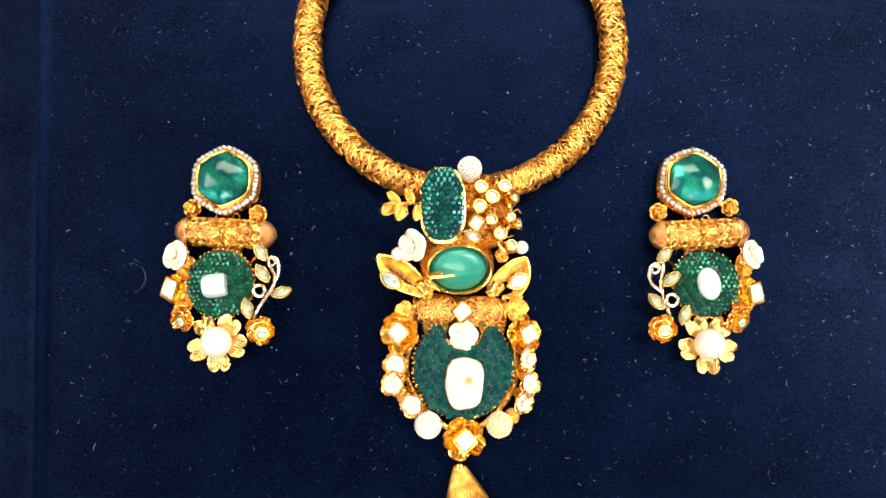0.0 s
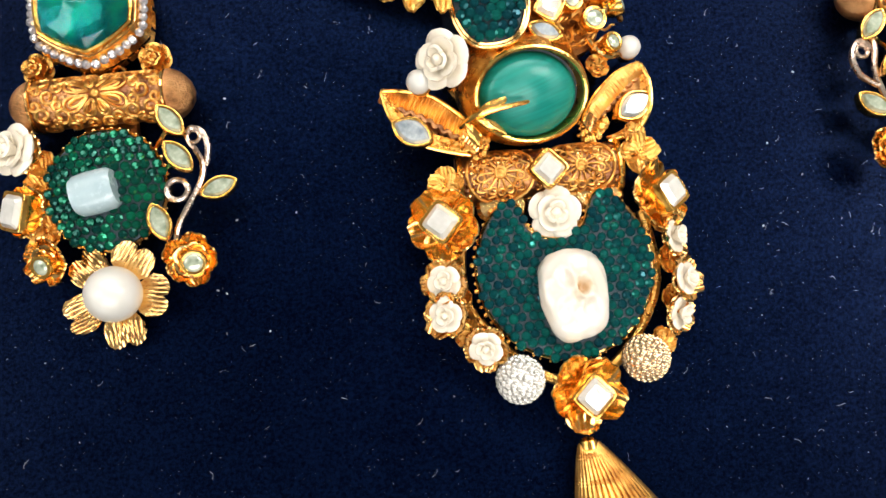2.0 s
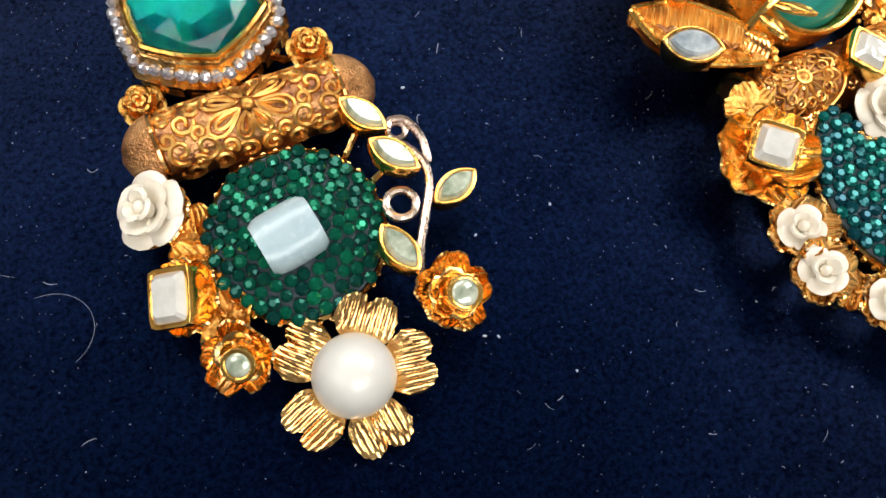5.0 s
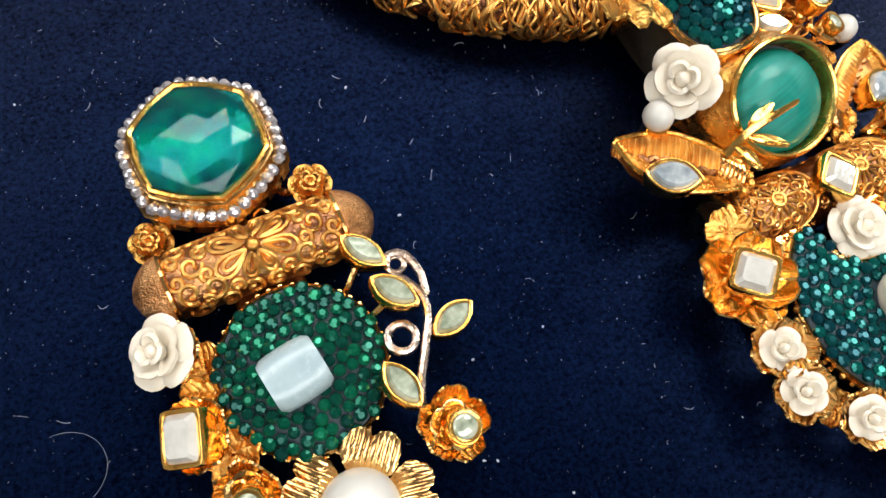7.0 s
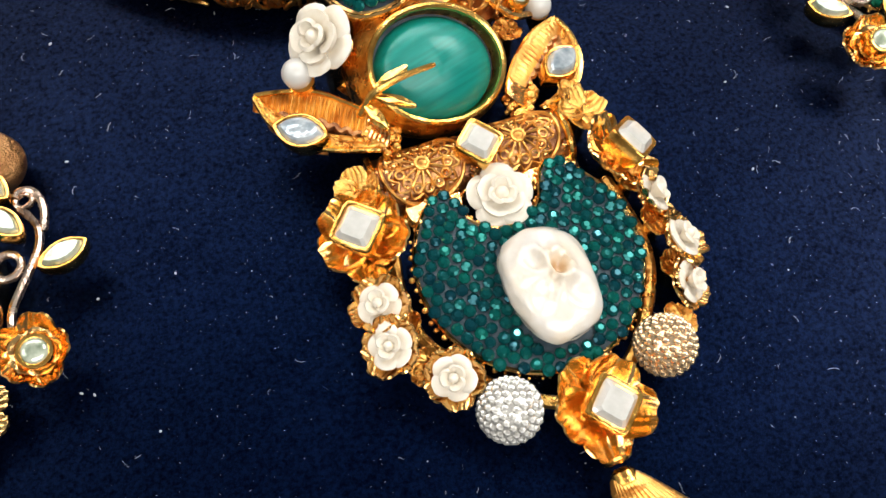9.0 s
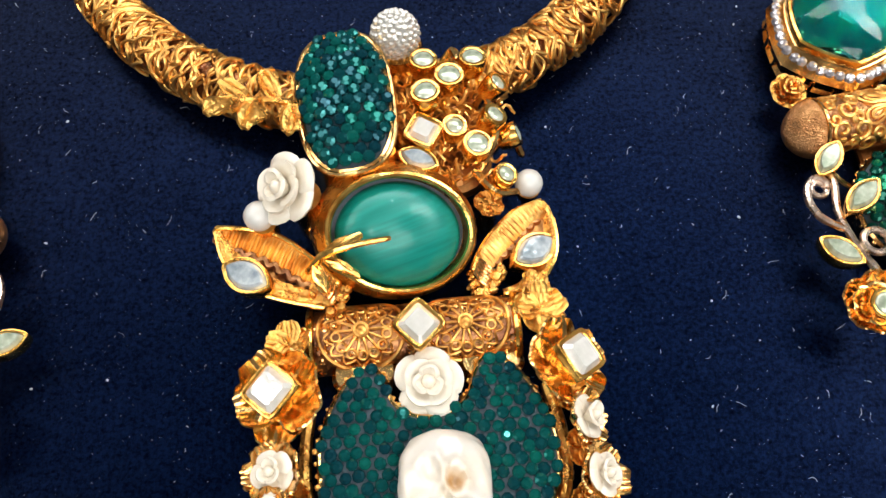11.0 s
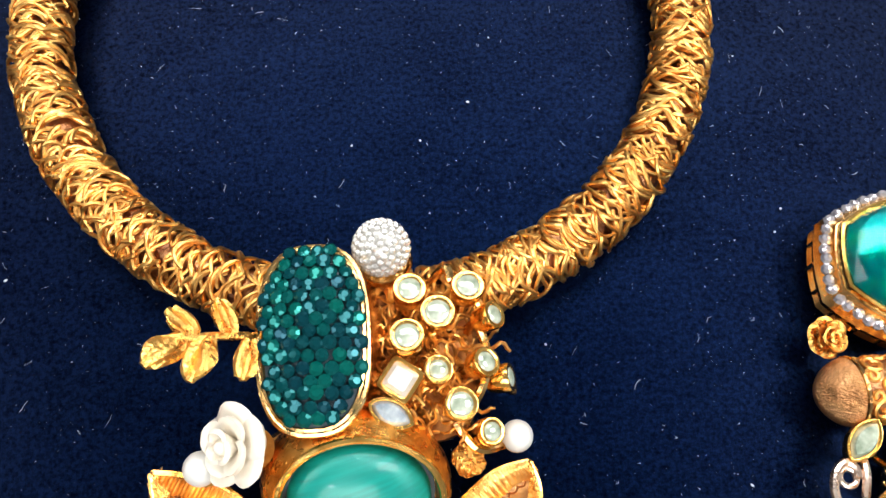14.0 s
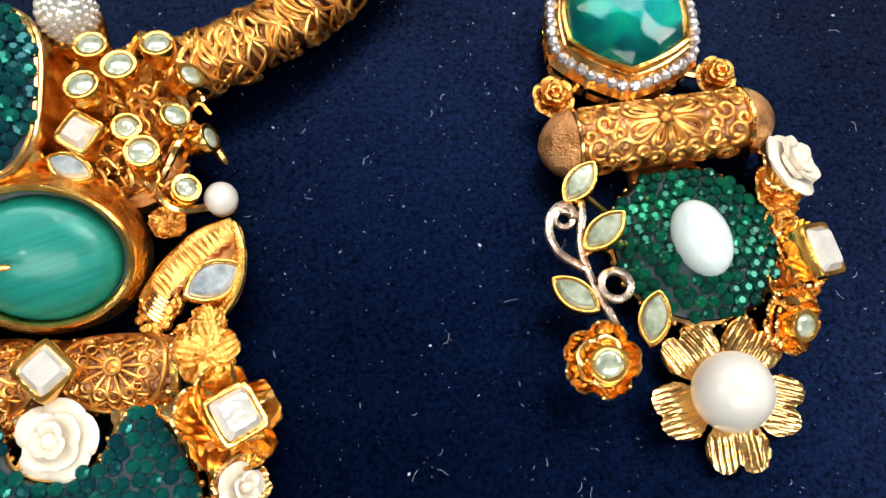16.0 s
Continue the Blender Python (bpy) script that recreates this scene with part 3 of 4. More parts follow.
def wire_nest():
    """The crinkled wire ground behind the small stones."""
    rng, s = random.Random(5), Shape()
    for i in range(170):
        x, y, z = rng.uniform(28, 44), rng.uniform(46, 69), rng.uniform(8.5, 13.5)
        if x > 40 and y < 52:
            continue
        a, n = rng.uniform(0, 6.28), 14
        pts = []
        for k in range(n):
            pts.append((x, y, z + 0.8 * math.sin(k * 0.9 + i)))
            a += 0.75 * math.sin(k * 1.15 + i) + rng.uniform(-0.25, 0.25)
            x, y = x + 0.75 * math.cos(a), y + 0.75 * math.sin(a)
        s.join(tube(pts, rng.uniform(0.24, 0.4), 5))
    base = stack("oblong", 10.5, 14.5, [(1.5, 4), (0, 6), (0, 8.5), (1.0, 9.6)], 40)
    plate = part("cluster_plate", base, DARK_GOLD, necklace, "dark gold plate behind the small stones", stand(36.5, 60, 0, rz=4))
    tagged(part("wire_nest", s, WIRE, plate, "curled gold wire"), kind="stuff")
    for pts in (((46, 66, 14), (48, 60, 12), (47, 54, 14), (44, 49, 12)), ((47, 60, 12), (51, 57, 9), (53, 54, 6)), ((42, 48, 13), (46, 44, 11), (51, 45, 8)),
                ((38, 72, 13), (41, 74, 16), (42, 71, 17)), ((50, 64, 10), (47, 68, 11), (44, 73, 10))):
        part("twig", tube(smooth_line(pts, 8), 0.8, 7), GOLD, plate)


wire_nest()
part("small_pearl", ball(2.75), PEARL, necklace, "small cream pearl", stand(52.8, 46.3, 8.6))
part("pearl_cup", stack("round", 2.4, 2.4, [(1.2, 2), (0.2, 5), (0, 7.2), (0.5, 7.0)], 16), GOLD, necklace, at=stand(52.8, 46.0, 0))
rose(necklace, "white_rose", 6.5, aimed(8.9, 44.6, 18.2, 34, 200, 20), ROSE_WHITE, "carved ivory white rose", seed=3, deep=0.9)
part("rose_cup", stack("round", 3.4, 3.4, [(1.0, 3), (0.6, 10), (0.0, 17.2), (0.8, 17.0)], 20), GOLD, necklace, "gold cup under the rose", stand(10.2, 44.0, 0))
part("small_pearl", ball(2.8), PEARL, necklace, "small cream pearl", stand(2.1, 41.2, 16.4))
part("pearl_cup", stack("round", 2.5, 2.5, [(1.2, 6), (0.2, 10), (0, 14.4), (0.5, 14.2)], 16), GOLD, necklace, at=stand(2.5, 41.0, 0))


def sprig():
    """A small cast twig of leaves beside the oval."""
    stem = part("leaf_sprig", tube(smooth_line([(12.0, 62.0, 17), (9.5, 61.0, 22), (5, 60.4, 24.6), (0.5, 59.6, 26.4)], 8), 0.7, 7), TEXTURED, necklace, "cast gold leaf sprig")
    for root, tip, W in (((0.8, 59.8, 26.3), (-4.0, 54.4, 29.6), 2.6), ((4.2, 60.2, 25.0), (2.2, 52.6, 26.8), 2.5), ((9.8, 60.4, 21.8), (9.2, 53.6, 22.2), 1.9),
                         ((2.6, 60.2, 25.6), (-2.4, 64.2, 25.8), 1.9), ((7.4, 60.8, 23.6), (4.8, 66.4, 25.4), 1.9)):
        r, t = Vector(root), Vector(tip)
        along = (t - r).normalized()
        side = Vector((0, 0, 1)).cross(along).normalized()
        m = Matrix((along, side, along.cross(side))).transposed().to_4x4()
        m.translation = r
        part("leaf", cup_petal((t - r).length, W, 0.04, 3, r.x, 0.0, 0.6, 0.14), TEXTURED, stem, at=m)


sprig()


def cabochon_setting():
    at = stand(27.2, 35.6, 14.6, rx=30, ry=14, rz=-4)
    a, b = 13.9, 11.3
    ring = stack("round", a, b, [(-1.6, -9.5), (-1.9, -6.5), (-1.2, -3.0), (0.0, -1.2), (0.25, -0.2), (0.8, 0), (1.2, -0.3), (1.35, -3.5), (3.0, -4.5)], 56, True, True)
    s = part("cabochon_setting", ring, TEXTURED, necklace, "deep oval gold setting", at)
    part("rim", tube([(x, y, 0) for x, y in outline("round", a - 0.65, b - 0.65, 56)], 0.66, 8, closed=True), RIM, s, "bright polished rim", at)
    # Added dark plate: the gutter's shade put into colour, borrowing the pave bed's material.
    gap_shade_rings = [[(x, y, z) for x, y in outline("round", a - 1.45, b - 1.45, 40)] for z in (-4.4, -3.3)]
    part("gap_shade_plate", loft(gap_shade_rings), BED, s, "dark plate with painted shade in the gap round the stone", at)
    part("cabochon", dome_stone("round", 11.7, 9.8, 5.2, 56, 12), CABOCHON, s, "polished green cat's-eye cabochon with silky streaks", at @ stand(0.1, -0.5, -3.2))
    skirt = Shape()
    rng = random.Random(8)
    for k in range(46):
        w = 6.283 * k / 46
        skirt.join(ball(0.8 * rng.uniform(0.6, 1.2), 8), Matrix.Translation(((a - 1.1) * math.cos(w), (b - 1.1) * math.sin(w), rng.uniform(-9, -6))))
    part("granulation", skirt, TEXTURED, s, "rough cast gold grains", at)["kind"] = "stuff"
    twig = part("twig", tube(smooth_line([(10.0, 30.2, 14), (13.5, 31.2, 18.2), (18.5, 31.8, 19.6), (25.4, 32.8, 18.9)], 8), np.linspace(0.9, 0.5, 25), 8), RIM, s, "gold twig laid over the stone")
    for x, y, z, turn, L in ((14.0, 31.6, 18.6, 20, 7.0), (13.5, 30.8, 17.6, -36, 7.5), (11.5, 30.4, 16.2, -72, 6.0)):
        part("leaf", cup_petal(L, 1.25, 0.06, 0, z, 0, 0.45, 0.05), RIM, s, at=stand(x, y, z, ry=4, rz=turn))


cabochon_setting()


def along_line(points, n=80):
    """A smooth flat curve, resampled evenly, as a function of 0..1."""
    p = np.array(smooth_line([(x, y, 0) for x, y in points], 16))
    run = np.concatenate([[0], np.cumsum(np.linalg.norm(np.diff(p, axis=0), axis=1))])
    return lambda q: (float(np.interp(q * run[-1], run, p[:, 0])), float(np.interp(q * run[-1], run, p[:, 1])))


def ribbed_leaf(root, tip, flip, upper, lower, band_width, stone_at, lean, toward, seed):
    """An open pointed leaf: a comb-ribbed band along one edge, a plain grainy band along the other, a stone between them."""
    r, t = Vector(root), Vector(tip)
    way = (t - r).normalized()
    side = Vector((0, 0, 1)).cross(way).normalized()
    at = Matrix((way, side, way.cross(side))).transposed().to_4x4()
    at.translation = r
    top_edge, low_edge = along_line(upper), along_line(lower)

    def inner(q, edge, wide):
        x, y = edge(q)
        b = wide * math.sin(math.pi * min(1, 0.10 + 0.80 * q)) ** 0.7
        return x - 0.12 * b, y - math.copysign(b, y)

    def ribbed(u, v):
        q, h = 0.02 + 0.80 * v, (u + 1) / 2
        (x0, y0), (x1, y1) = top_edge(q), inner(q, top_edge, band_width)
        z = 0.7 - 1.5 * h * h + 0.22 * math.cos(v * 2 * math.pi * 32) * min(1, 5 * h) + 0.1 * noise.noise(Vector((u * 2, v * 9, seed)))
        return (x0 + (x1 - x0) * h, flip * (y0 + (y1 - y0) * h), z)

    def plain(u, v):
        q, h = 0.02 + 0.90 * v, (u + 1) / 2
        (x0, y0), (x1, y1) = low_edge(q), inner(q, low_edge, band_width * 0.7)
        return (x0 + (x1 - x0) * h, flip * (y0 + (y1 - y0) * h), 0.5 - 1.2 * h + 0.35 * noise.noise(Vector((u * 2, v * 14, seed + 4))))

    def bottom(u, v):
        q, h = 0.03 + 0.60 * v, (u + 1) / 2
        (x0, y0), (x1, y1) = top_edge(q), low_edge(q)
        return (x0 + (x1 - x0) * h, flip * (y0 + (y1 - y0) * h), -1.3 + 0.25 * noise.noise(Vector((u * 4, v * 8, seed))))
    s = part("ribbed_leaf", sheet(ribbed, 9, 240, 0.6), WIRE, necklace, "pointed gold leaf with a comb-ribbed edge and a cut-out", at, 60)
    part("leaf_edge", sheet(plain, 7, 70, 0.7), TEXTURED, s, "grainy gold edge of the leaf", at, 60)
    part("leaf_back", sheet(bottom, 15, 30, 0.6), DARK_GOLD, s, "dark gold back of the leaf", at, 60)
    for edge, top in ((top_edge, 0.7), (low_edge, 0.5)):
        part("rim", tube([(edge(q)[0], flip * edge(q)[1], top) for q in np.linspace(0, 0.97, 60)], 0.55, 8), RIM, s, at=at)
    lace = []
    for q in np.linspace(0.16, 0.78, 90):
        x, y = inner(q, top_edge, band_width + 0.45 * math.cos(q * 70))
        lace.append((x, flip * y, -0.6))
    part("scalloped_edge", tube(lace, 0.7, 6), ROLL, s, "oxidised scalloped edge", at)
    rng, grit = random.Random(seed), Shape()
    for q in np.linspace(0.05, 0.9, 34):
        x, y = low_edge(q)
        grit.join(ball(rng.uniform(0.35, 0.6), 8), Matrix.Translation((x, flip * (y - math.copysign(0.7, y)), 0.7)))
    for k in range(46):
        x, y = rng.uniform(-2.5, 5.0), rng.uniform(-3.2, 2.2)
        grit.join(ball(rng.uniform(0.5, 1.1), 8, (1, 1, 0.8)), Matrix.Translation((x, flip * y, rng.uniform(-1.6, 0.2))))
    part("granulation", grit, TEXTURED, s, "uneven gold grains", at)["kind"] = "stuff"
    for k, q in enumerate(np.linspace(0.80, 0.96, 6)):
        x, y = top_edge(q)
        part("comb_tooth", tube(smooth_line([(x, flip * y, 0.6), (x - 0.8, flip * (y - 2.2), 0.5), (x - 0.6, flip * (y - 4.6), -0.8)], 5), 0.42, 6), GOLD, s, at=at)
    sx, sy, sz, spin = stone_at
    stone_setting(necklace, "marquise_setting", "marquise", 5.2, 3.35, 4.6, aimed(sx, sy, sz - 4.6, lean, toward, spin), CLOUDY, label="pointed oval gold collet with a clear bluish stone")
    return s


ribbed_leaf((14.5, 27.0, 9.5), (-6.8, 41.2, 13.2), -1, ((25.6, 0.1), (21, 2.5), (15.2, 4.4), (9.5, 4.0), (5.3, 3.2), (0, 1.6)), ((25.6, -0.1), (21, -4.4), (15.2, -6.8), (8.4, -5.8), (0, -3)), 5.2, (-0.2, 30.8, 15.2, -34), 8, 210, 1)
ribbed_leaf((40.8, 28.8, 5.0), (55.0, 42.4, 8.2), 1, ((19.6, 0.1), (14.5, 2.9), (8.2, 3.6), (3.5, 3.0), (0, 1.8)), ((19.6, -0.1), (17.2, -4.6), (12.2, -8.6), (5.8, -9.2), (0, -5)), 4.2, (50.7, 32.5, 9.0, 30), 14, -20, 2)


def band():
    """A lying roll with two open sunburst medallions."""
    R, half = 6.2, 19.2
    at = stand(27.6, 20.0, 2.4, rz=-1.8)
    rings = []
    for x in np.linspace(-half, half, 30):
        rings.append([(x, R * 0.97 * math.sin(w), R * 0.97 * math.cos(w)) for w in np.arange(28) * 2 * math.pi / 28])
    s = part("band", loft(rings), ROLL, necklace, "lying gold roll with pierced sunburst medallions", at)
    for side in (-1, 1):
        end = [(side * (half - 0.5), R * 1.04 * math.sin(w), R * 1.04 * math.cos(w)) for w in np.arange(28) * 2 * math.pi / 28]
        part("end_ring", tube(end, 0.8, 8, closed=True), RIM, s, at=at)
        cx = side * 9.4
        m = Shape()
        m.join(tube(on_roll([(cx + 1.2 * math.cos(w), 1.2 * math.sin(w)) for w in np.arange(16) * 0.3927], R, 0.05), 0.42, 6, closed=True))
        m.join(ball(1.1, 10, (1, 1, 0.5)), Matrix.Translation((cx, 0, R + 0.2)))
        for k in range(14):
            w = k * 2 * math.pi / 14
            m.join(tube(on_roll([(cx + r * math.cos(w), r * math.sin(w)) for r in np.linspace(1.4, 4.7, 6)], R, 0.05), 0.27, 5))
            q = w + math.pi / 14
            m.join(tube(on_roll([(cx + 4.7 * math.cos(q) + 0.85 * math.cos(e), 4.7 * math.sin(q) + 0.85 * math.sin(e)) for e in np.arange(10) * 0.6283], R, 0.05), 0.24, 5, closed=True))
            zig = [(cx + r * math.cos(w + d), r * math.sin(w + d)) for r, d in ((5.6, 0), (6.6, 0.11), (6.9, 0.2), (6.3, 0.32), (5.6, 0.44))]
            m.join(tube(on_roll(zig, R, 0.05), 0.26, 5))
        m.join(tube(on_roll([(cx + 7.8 * math.cos(w), 7.8 * math.sin(w)) for w in np.arange(40) * 2 * math.pi / 40], R, 0.05), 0.4, 6, closed=True))
        part("medallion", m, WIRE, s, "pierced gold sunburst medallion", at)
        rng, g = random.Random(side + 5), Shape()
        for k in range(60):
            x, y = side * rng.uniform(0.5, 18), rng.uniform(-9.5, 9.5)
            g.join(tube(on_roll(scroll(x, y, rng.uniform(0.6, 1.1), rng.uniform(0, 6), 0.8, rng.choice((-1, 1)), 8), R, -0.15), 0.26, 4))
        part("filigree", g, GOLD, s, at=at)["kind"] = "stuff"


band()
stone_setting(necklace, "square_setting", "square", 3.65, 3.65, 4.2, stand(28.2, 19.3, 8.8, rx=10, rz=43), POLKI, label="square gold collet with a clear foiled stone set on its corner")
rose(necklace, "white_rose", 6.0, aimed(29.2, 9.6, 6.2, 8, -90, 10), ROSE_WHITE, "carved ivory white rose", seed=9, deep=0.8)
part("rose_cup", stack("round", 4.6, 4.6, [(2.0, 0.4), (0.8, 3), (0.0, 6.2), (0.8, 6)], 20), GOLD, necklace, "gold cup under the rose", stand(29.2, 10, 0))


def horseshoe():
    cx, cy, R = 29.4, -3.0, 20.4
    at = stand(cx, cy, 0, rx=1.5, ry=2)
    top = 7.2
    nx, ny, nr = -0.4, 15.4, 8.8
    line = []
    a_hit = math.acos((R * R + ny * ny - nr * nr) / (2 * R * ny))
    for w in np.linspace(math.pi / 2 + a_hit, 2.5 * math.pi - a_hit, 60):
        line.append((R * math.cos(w) * 1.0, R * math.sin(w) * 1.02))
    b_hit = math.acos((nr * nr + ny * ny - R * R) / (2 * nr * ny))
    for w in np.linspace(-math.pi / 2 + (math.pi - b_hit), -math.pi / 2 - (math.pi - b_hit), 30)[1:-1]:
        line.append((nx + nr * math.cos(w), ny + nr * math.sin(w)))

    for _ in range(5):
        line = [((p[0] + 2 * q[0] + r[0]) / 4, (p[1] + 2 * q[1] + r[1]) / 4) for p, q, r in zip(line[-1:] + line[:-1], line, line[1:] + line[:1])]

    def grown(d, z):
        out, n = [], len(line)
        for i, (x, y) in enumerate(line):
            (x0, y0), (x1, y1) = line[i - 1], line[(i + 1) % n]
            tx, ty = x1 - x0, y1 - y0
            k = math.hypot(tx, ty) + 1e-9
            out.append((x + d * ty / k, y - d * tx / k, z))
        return out
    s = part("pave_horseshoe", loft([grown(-0.8, 1.0), grown(0, 2.0), grown(0.4, top - 1), grown(0.5, top - 0.3), grown(0.2, top), grown(-0.3, top - 0.3)]), GOLD, necklace,
             "horseshoe-shaped gold plate packed with dark green crystals", at)
    part("stone_bed", loft([grown(-0.3, top - 1.2), grown(-0.3, top), grown(-0.8, top + 0.35)]), BED, s, "dark grey-green glue bed", at)
    rim, rng = Shape(), random.Random(2)
    for i, (x, y, z) in enumerate(grown(0.7, top - 0.8)):
        rim.join(ball(rng.uniform(0.25, 0.62), 8), Matrix.Translation((x + rng.uniform(-0.3, 0.3), y + rng.uniform(-0.3, 0.3), z + rng.uniform(-1.4, 0.3))))
    part("granulation", rim, TEXTURED, s, "uneven gold grains along the edge", at)["kind"] = "stuff"
    keep = [(x, y) for x, y, _ in grown(0.1, 0)]
    px, py = 0.4, -7.2
    pave(s, at, lambda x, y: inside(keep, x, y) and ((x - px) / 6.9) ** 4 + ((y - py) / 9.7) ** 4 > 1, lambda x, y: top + 0.15, 24, 2.3, 33, 0.95, TEAL_MESH)

    pearl = Shape()
    base = ball(1.0, 72)
    dents = ((0.18, 0.12, 0.26, 0.15), (-0.25, 0.36, 0.18, 0.14), (0.28, -0.34, 0.18, 0.18), (-0.10, -0.10, 0.14, 0.13), (-0.38, -0.25, 0.14, 0.18), (0.15, 0.55, 0.12, 0.15))
    for x, y, z in base.v:
        k = (abs(x) ** 3.0 + abs(y) ** 3.0 + abs(z) ** 3.0) ** (-1 / 3.0)
        w = 1 + 0.10 * noise.noise(Vector((x * 1.4, y * 1.4, z + 2))) + 0.03 * noise.noise(Vector((x * 4, y * 4, z * 4)))
        dent = 1.0
        for dx, dy, deep, wide in dents:
            d = math.hypot(x - dx, y - dy) / wide
            dent += max(0, z) * deep * (0.9 * math.exp(-(d - 1.5) ** 2 / 0.3) - 1.4 * math.exp(-d * d))
        lean = 1 + 0.07 * x * (1 if y > 0 else -0.4)
        pearl.v.append((x * k * w * 7.6 * (1 + 0.05 * y), y * k * w * 10.0 * lean, z * k * w * dent * 4.4))
    pearl.f = base.f
    part("baroque_pearl", pearl, BIWA, s, "lumpy cream baroque pearl with a brown dent", at @ stand(px, py + 0.6, top + 2.5, rz=4), 80)


horseshoe()
for fx, fy, fz, fr, lean, toward, spin, sd in ((3.5, 9.8, 9.6, 9.0, 10, 190, 45, 1), (53.6, 10.2, 7.4, 8.4, 30, 5, 30, 2), (30.2, -31.4, 7.4, 9.2, 14, -60, 42, 3)):
    fm = aimed(fx, fy, fz, lean, toward, spin)
    gold_flower(necklace, fr, fm @ Matrix.Translation((0, 0, -2.6)), 5, 0.36, sd, label="crumpled open gold flower")
    stone_setting(necklace, "square_setting", "square", 3.95, 3.95, 4.6, fm @ Matrix.Translation((0, 0, 0.4)), POLKI, label="square gold collet with a clear foiled stone in a flower")
    part("flower_post", stack("round", 2.6, 2.6, [(0, -fz + 1.0), (0.4, -2.2)], 14), GOLD, necklace, at=stand(fx, fy, fz))


def rosebud(x, y, z, lean, toward, seed, scale=1.0):
    m = aimed(x, y, z, lean, toward, seed * 40)
    gold_flower(necklace, 5.5 * scale, m @ Matrix.Translation((0, 0, -4.4)), 5, 0.42, seed + 10, "bud_cup", "small gold flower cup")
    rose(necklace, "white_rosebud", 3.65 * scale, m @ Matrix.Translation((0, 0, -3.2)), ROSE_WHITE, "small carved ivory rosebud", seed=seed, deep=0.95, layers=((5, 1.0, 0.42, 0.5), (3, 0.62, 0.92, 0.35)))


for k, (x, y, z, lean, toward) in enumerate(((1.4, -3.1, 11.6, 14, 180), (0.6, -10.8, 11.6, 16, 195), (8.6, -19.5, 11.0, 20, 230), (57.4, 0.4, 9.0, 46, 0), (58.0, -9.4, 9.0, 38, -5), (55.6, -17.6, 7.6, 40, -30))):
    rosebud(x, y, z, lean, toward, k + 1, 1.03)
beaded_ball(necklace, 5.5, stand(15.8, -26.7, 7.2), SILVER_BEAD, "silvery white beaded ball", 2)
beaded_ball(necklace, 5.4, stand(44.5, -25.9, 7.2), GILT_BEAD, "champagne gold beaded ball", 3)


def side_frames():
    """Gold bars that carry the rosebuds and balls round the horseshoe."""
    for pts in (((8, 8, 5), (6.5, 0, 3.5), (7, -9, 3.5), (12, -17, 3.5), (18, -24, 3.5), (26, -29, 4.5)), ((50, 8, 4), (51.5, 0, 3), (51, -9, 3), (47, -17, 3), (41, -24, 3), (34, -29, 4))):
        part("side_bar", tube(smooth_line(pts, 8), 1.2, 8), TEXTURED, necklace, "dark gold side bar")
    for x, y, z, r, sd in ((5.5, 18.5, 9.0, 4.6, 21), (50.5, 20.5, 7.5, 5.2, 22), (44.2, 42.6, 8.0, 3.2, 23), (50.5, 25.5, 6.5, 3.2, 24),
                           (4.6, -6.8, 6.0, 3.6, 25), (6.4, -15.2, 5.6, 3.6, 26), (54.0, -4.4, 5.6, 3.8, 27), (53.4, -13.6, 5.2, 3.8, 28), (53.4, 5.2, 6.0, 3.6, 29), (49.4, -22.6, 4.6, 3.4, 30)):
        gold_flower(necklace, r, aimed(x, y, z, 15, 180 if x < 20 else 10, sd * 11), 5, 0.26, sd, "cast_blossom", "small cast gold blossom", TEXTURED)
        part("flower_post", stack("round", 1.8, 1.8, [(0, 0.4), (0.2, z - 0.1)], 12), GOLD, necklace, at=stand(x, y, 0))
    part("linking_plate", stack("oblong", 10, 7, [(1.0, 1.0), (0, 2), (0, 4), (0.8, 4.8)], 40), DARK_GOLD, necklace, "dark gold backing plate", stand(27.5, 36, 0))
    part("linking_plate", stack("oblong", 7, 5, [(1.0, 2.0), (0, 3), (0, 8), (0.8, 9)], 32), GOLD, necklace, "gold backing plate", stand(15.5, 44, 0, rz=30))
    part("linking_plate", stack("oblong", 6, 4, [(1.0, 0.6), (0, 1), (0, 4), (0.8, 5)], 32), GOLD, necklace, at=stand(18, 13.5, 0))
    part("linking_plate", stack("oblong", 6, 4, [(1.0, 0.6), (0, 1), (0, 4), (0.8, 5)], 32), GOLD, necklace, at=stand(41, 13.5, 0))


side_frames()


def tassel():
    """A loop and a fan of twisted gold strands."""
    loop = part("tassel", tube([(28.8 + 1.7 * math.cos(w), -40.0, 5.6 + 1.7 * math.sin(w)) for w in np.arange(18) * 0.349], 0.55, 7, closed=True), RIM, necklace, "gold strand tassel on a loop")
    part("tassel_cap", stack("round", 2.3, 2.3, [(1.2, -1.4), (0.2, -0.6), (0, 1.2), (0.8, 2.2)], 18), RIM, loop, at=stand(28.9, -42.6, 5.4, rx=90))
    n = 36
    for k in range(n):
        w = 2 * math.pi * k / n
        pts, rad = [], []
        for q in np.linspace(0, 1, 90):
            grow = 2.0 + 7.4 * min(1.0, q * 2.1) ** 0.85
            flat = 0.62
            x, z = grow * math.cos(w + 0.3 * q), grow * flat * math.sin(w + 0.3 * q)
            pts.append((28.9 + 9.5 * q + x, -42.5 - 34 * q, max(0.6, 5.4 + z)))
            rad.append(0.3 + 0.42 * min(1, q * 2.2) + 0.08 * math.sin(q * 260))
        part("strand", tube(pts, rad, 6), WIRE, loop)


tassel()


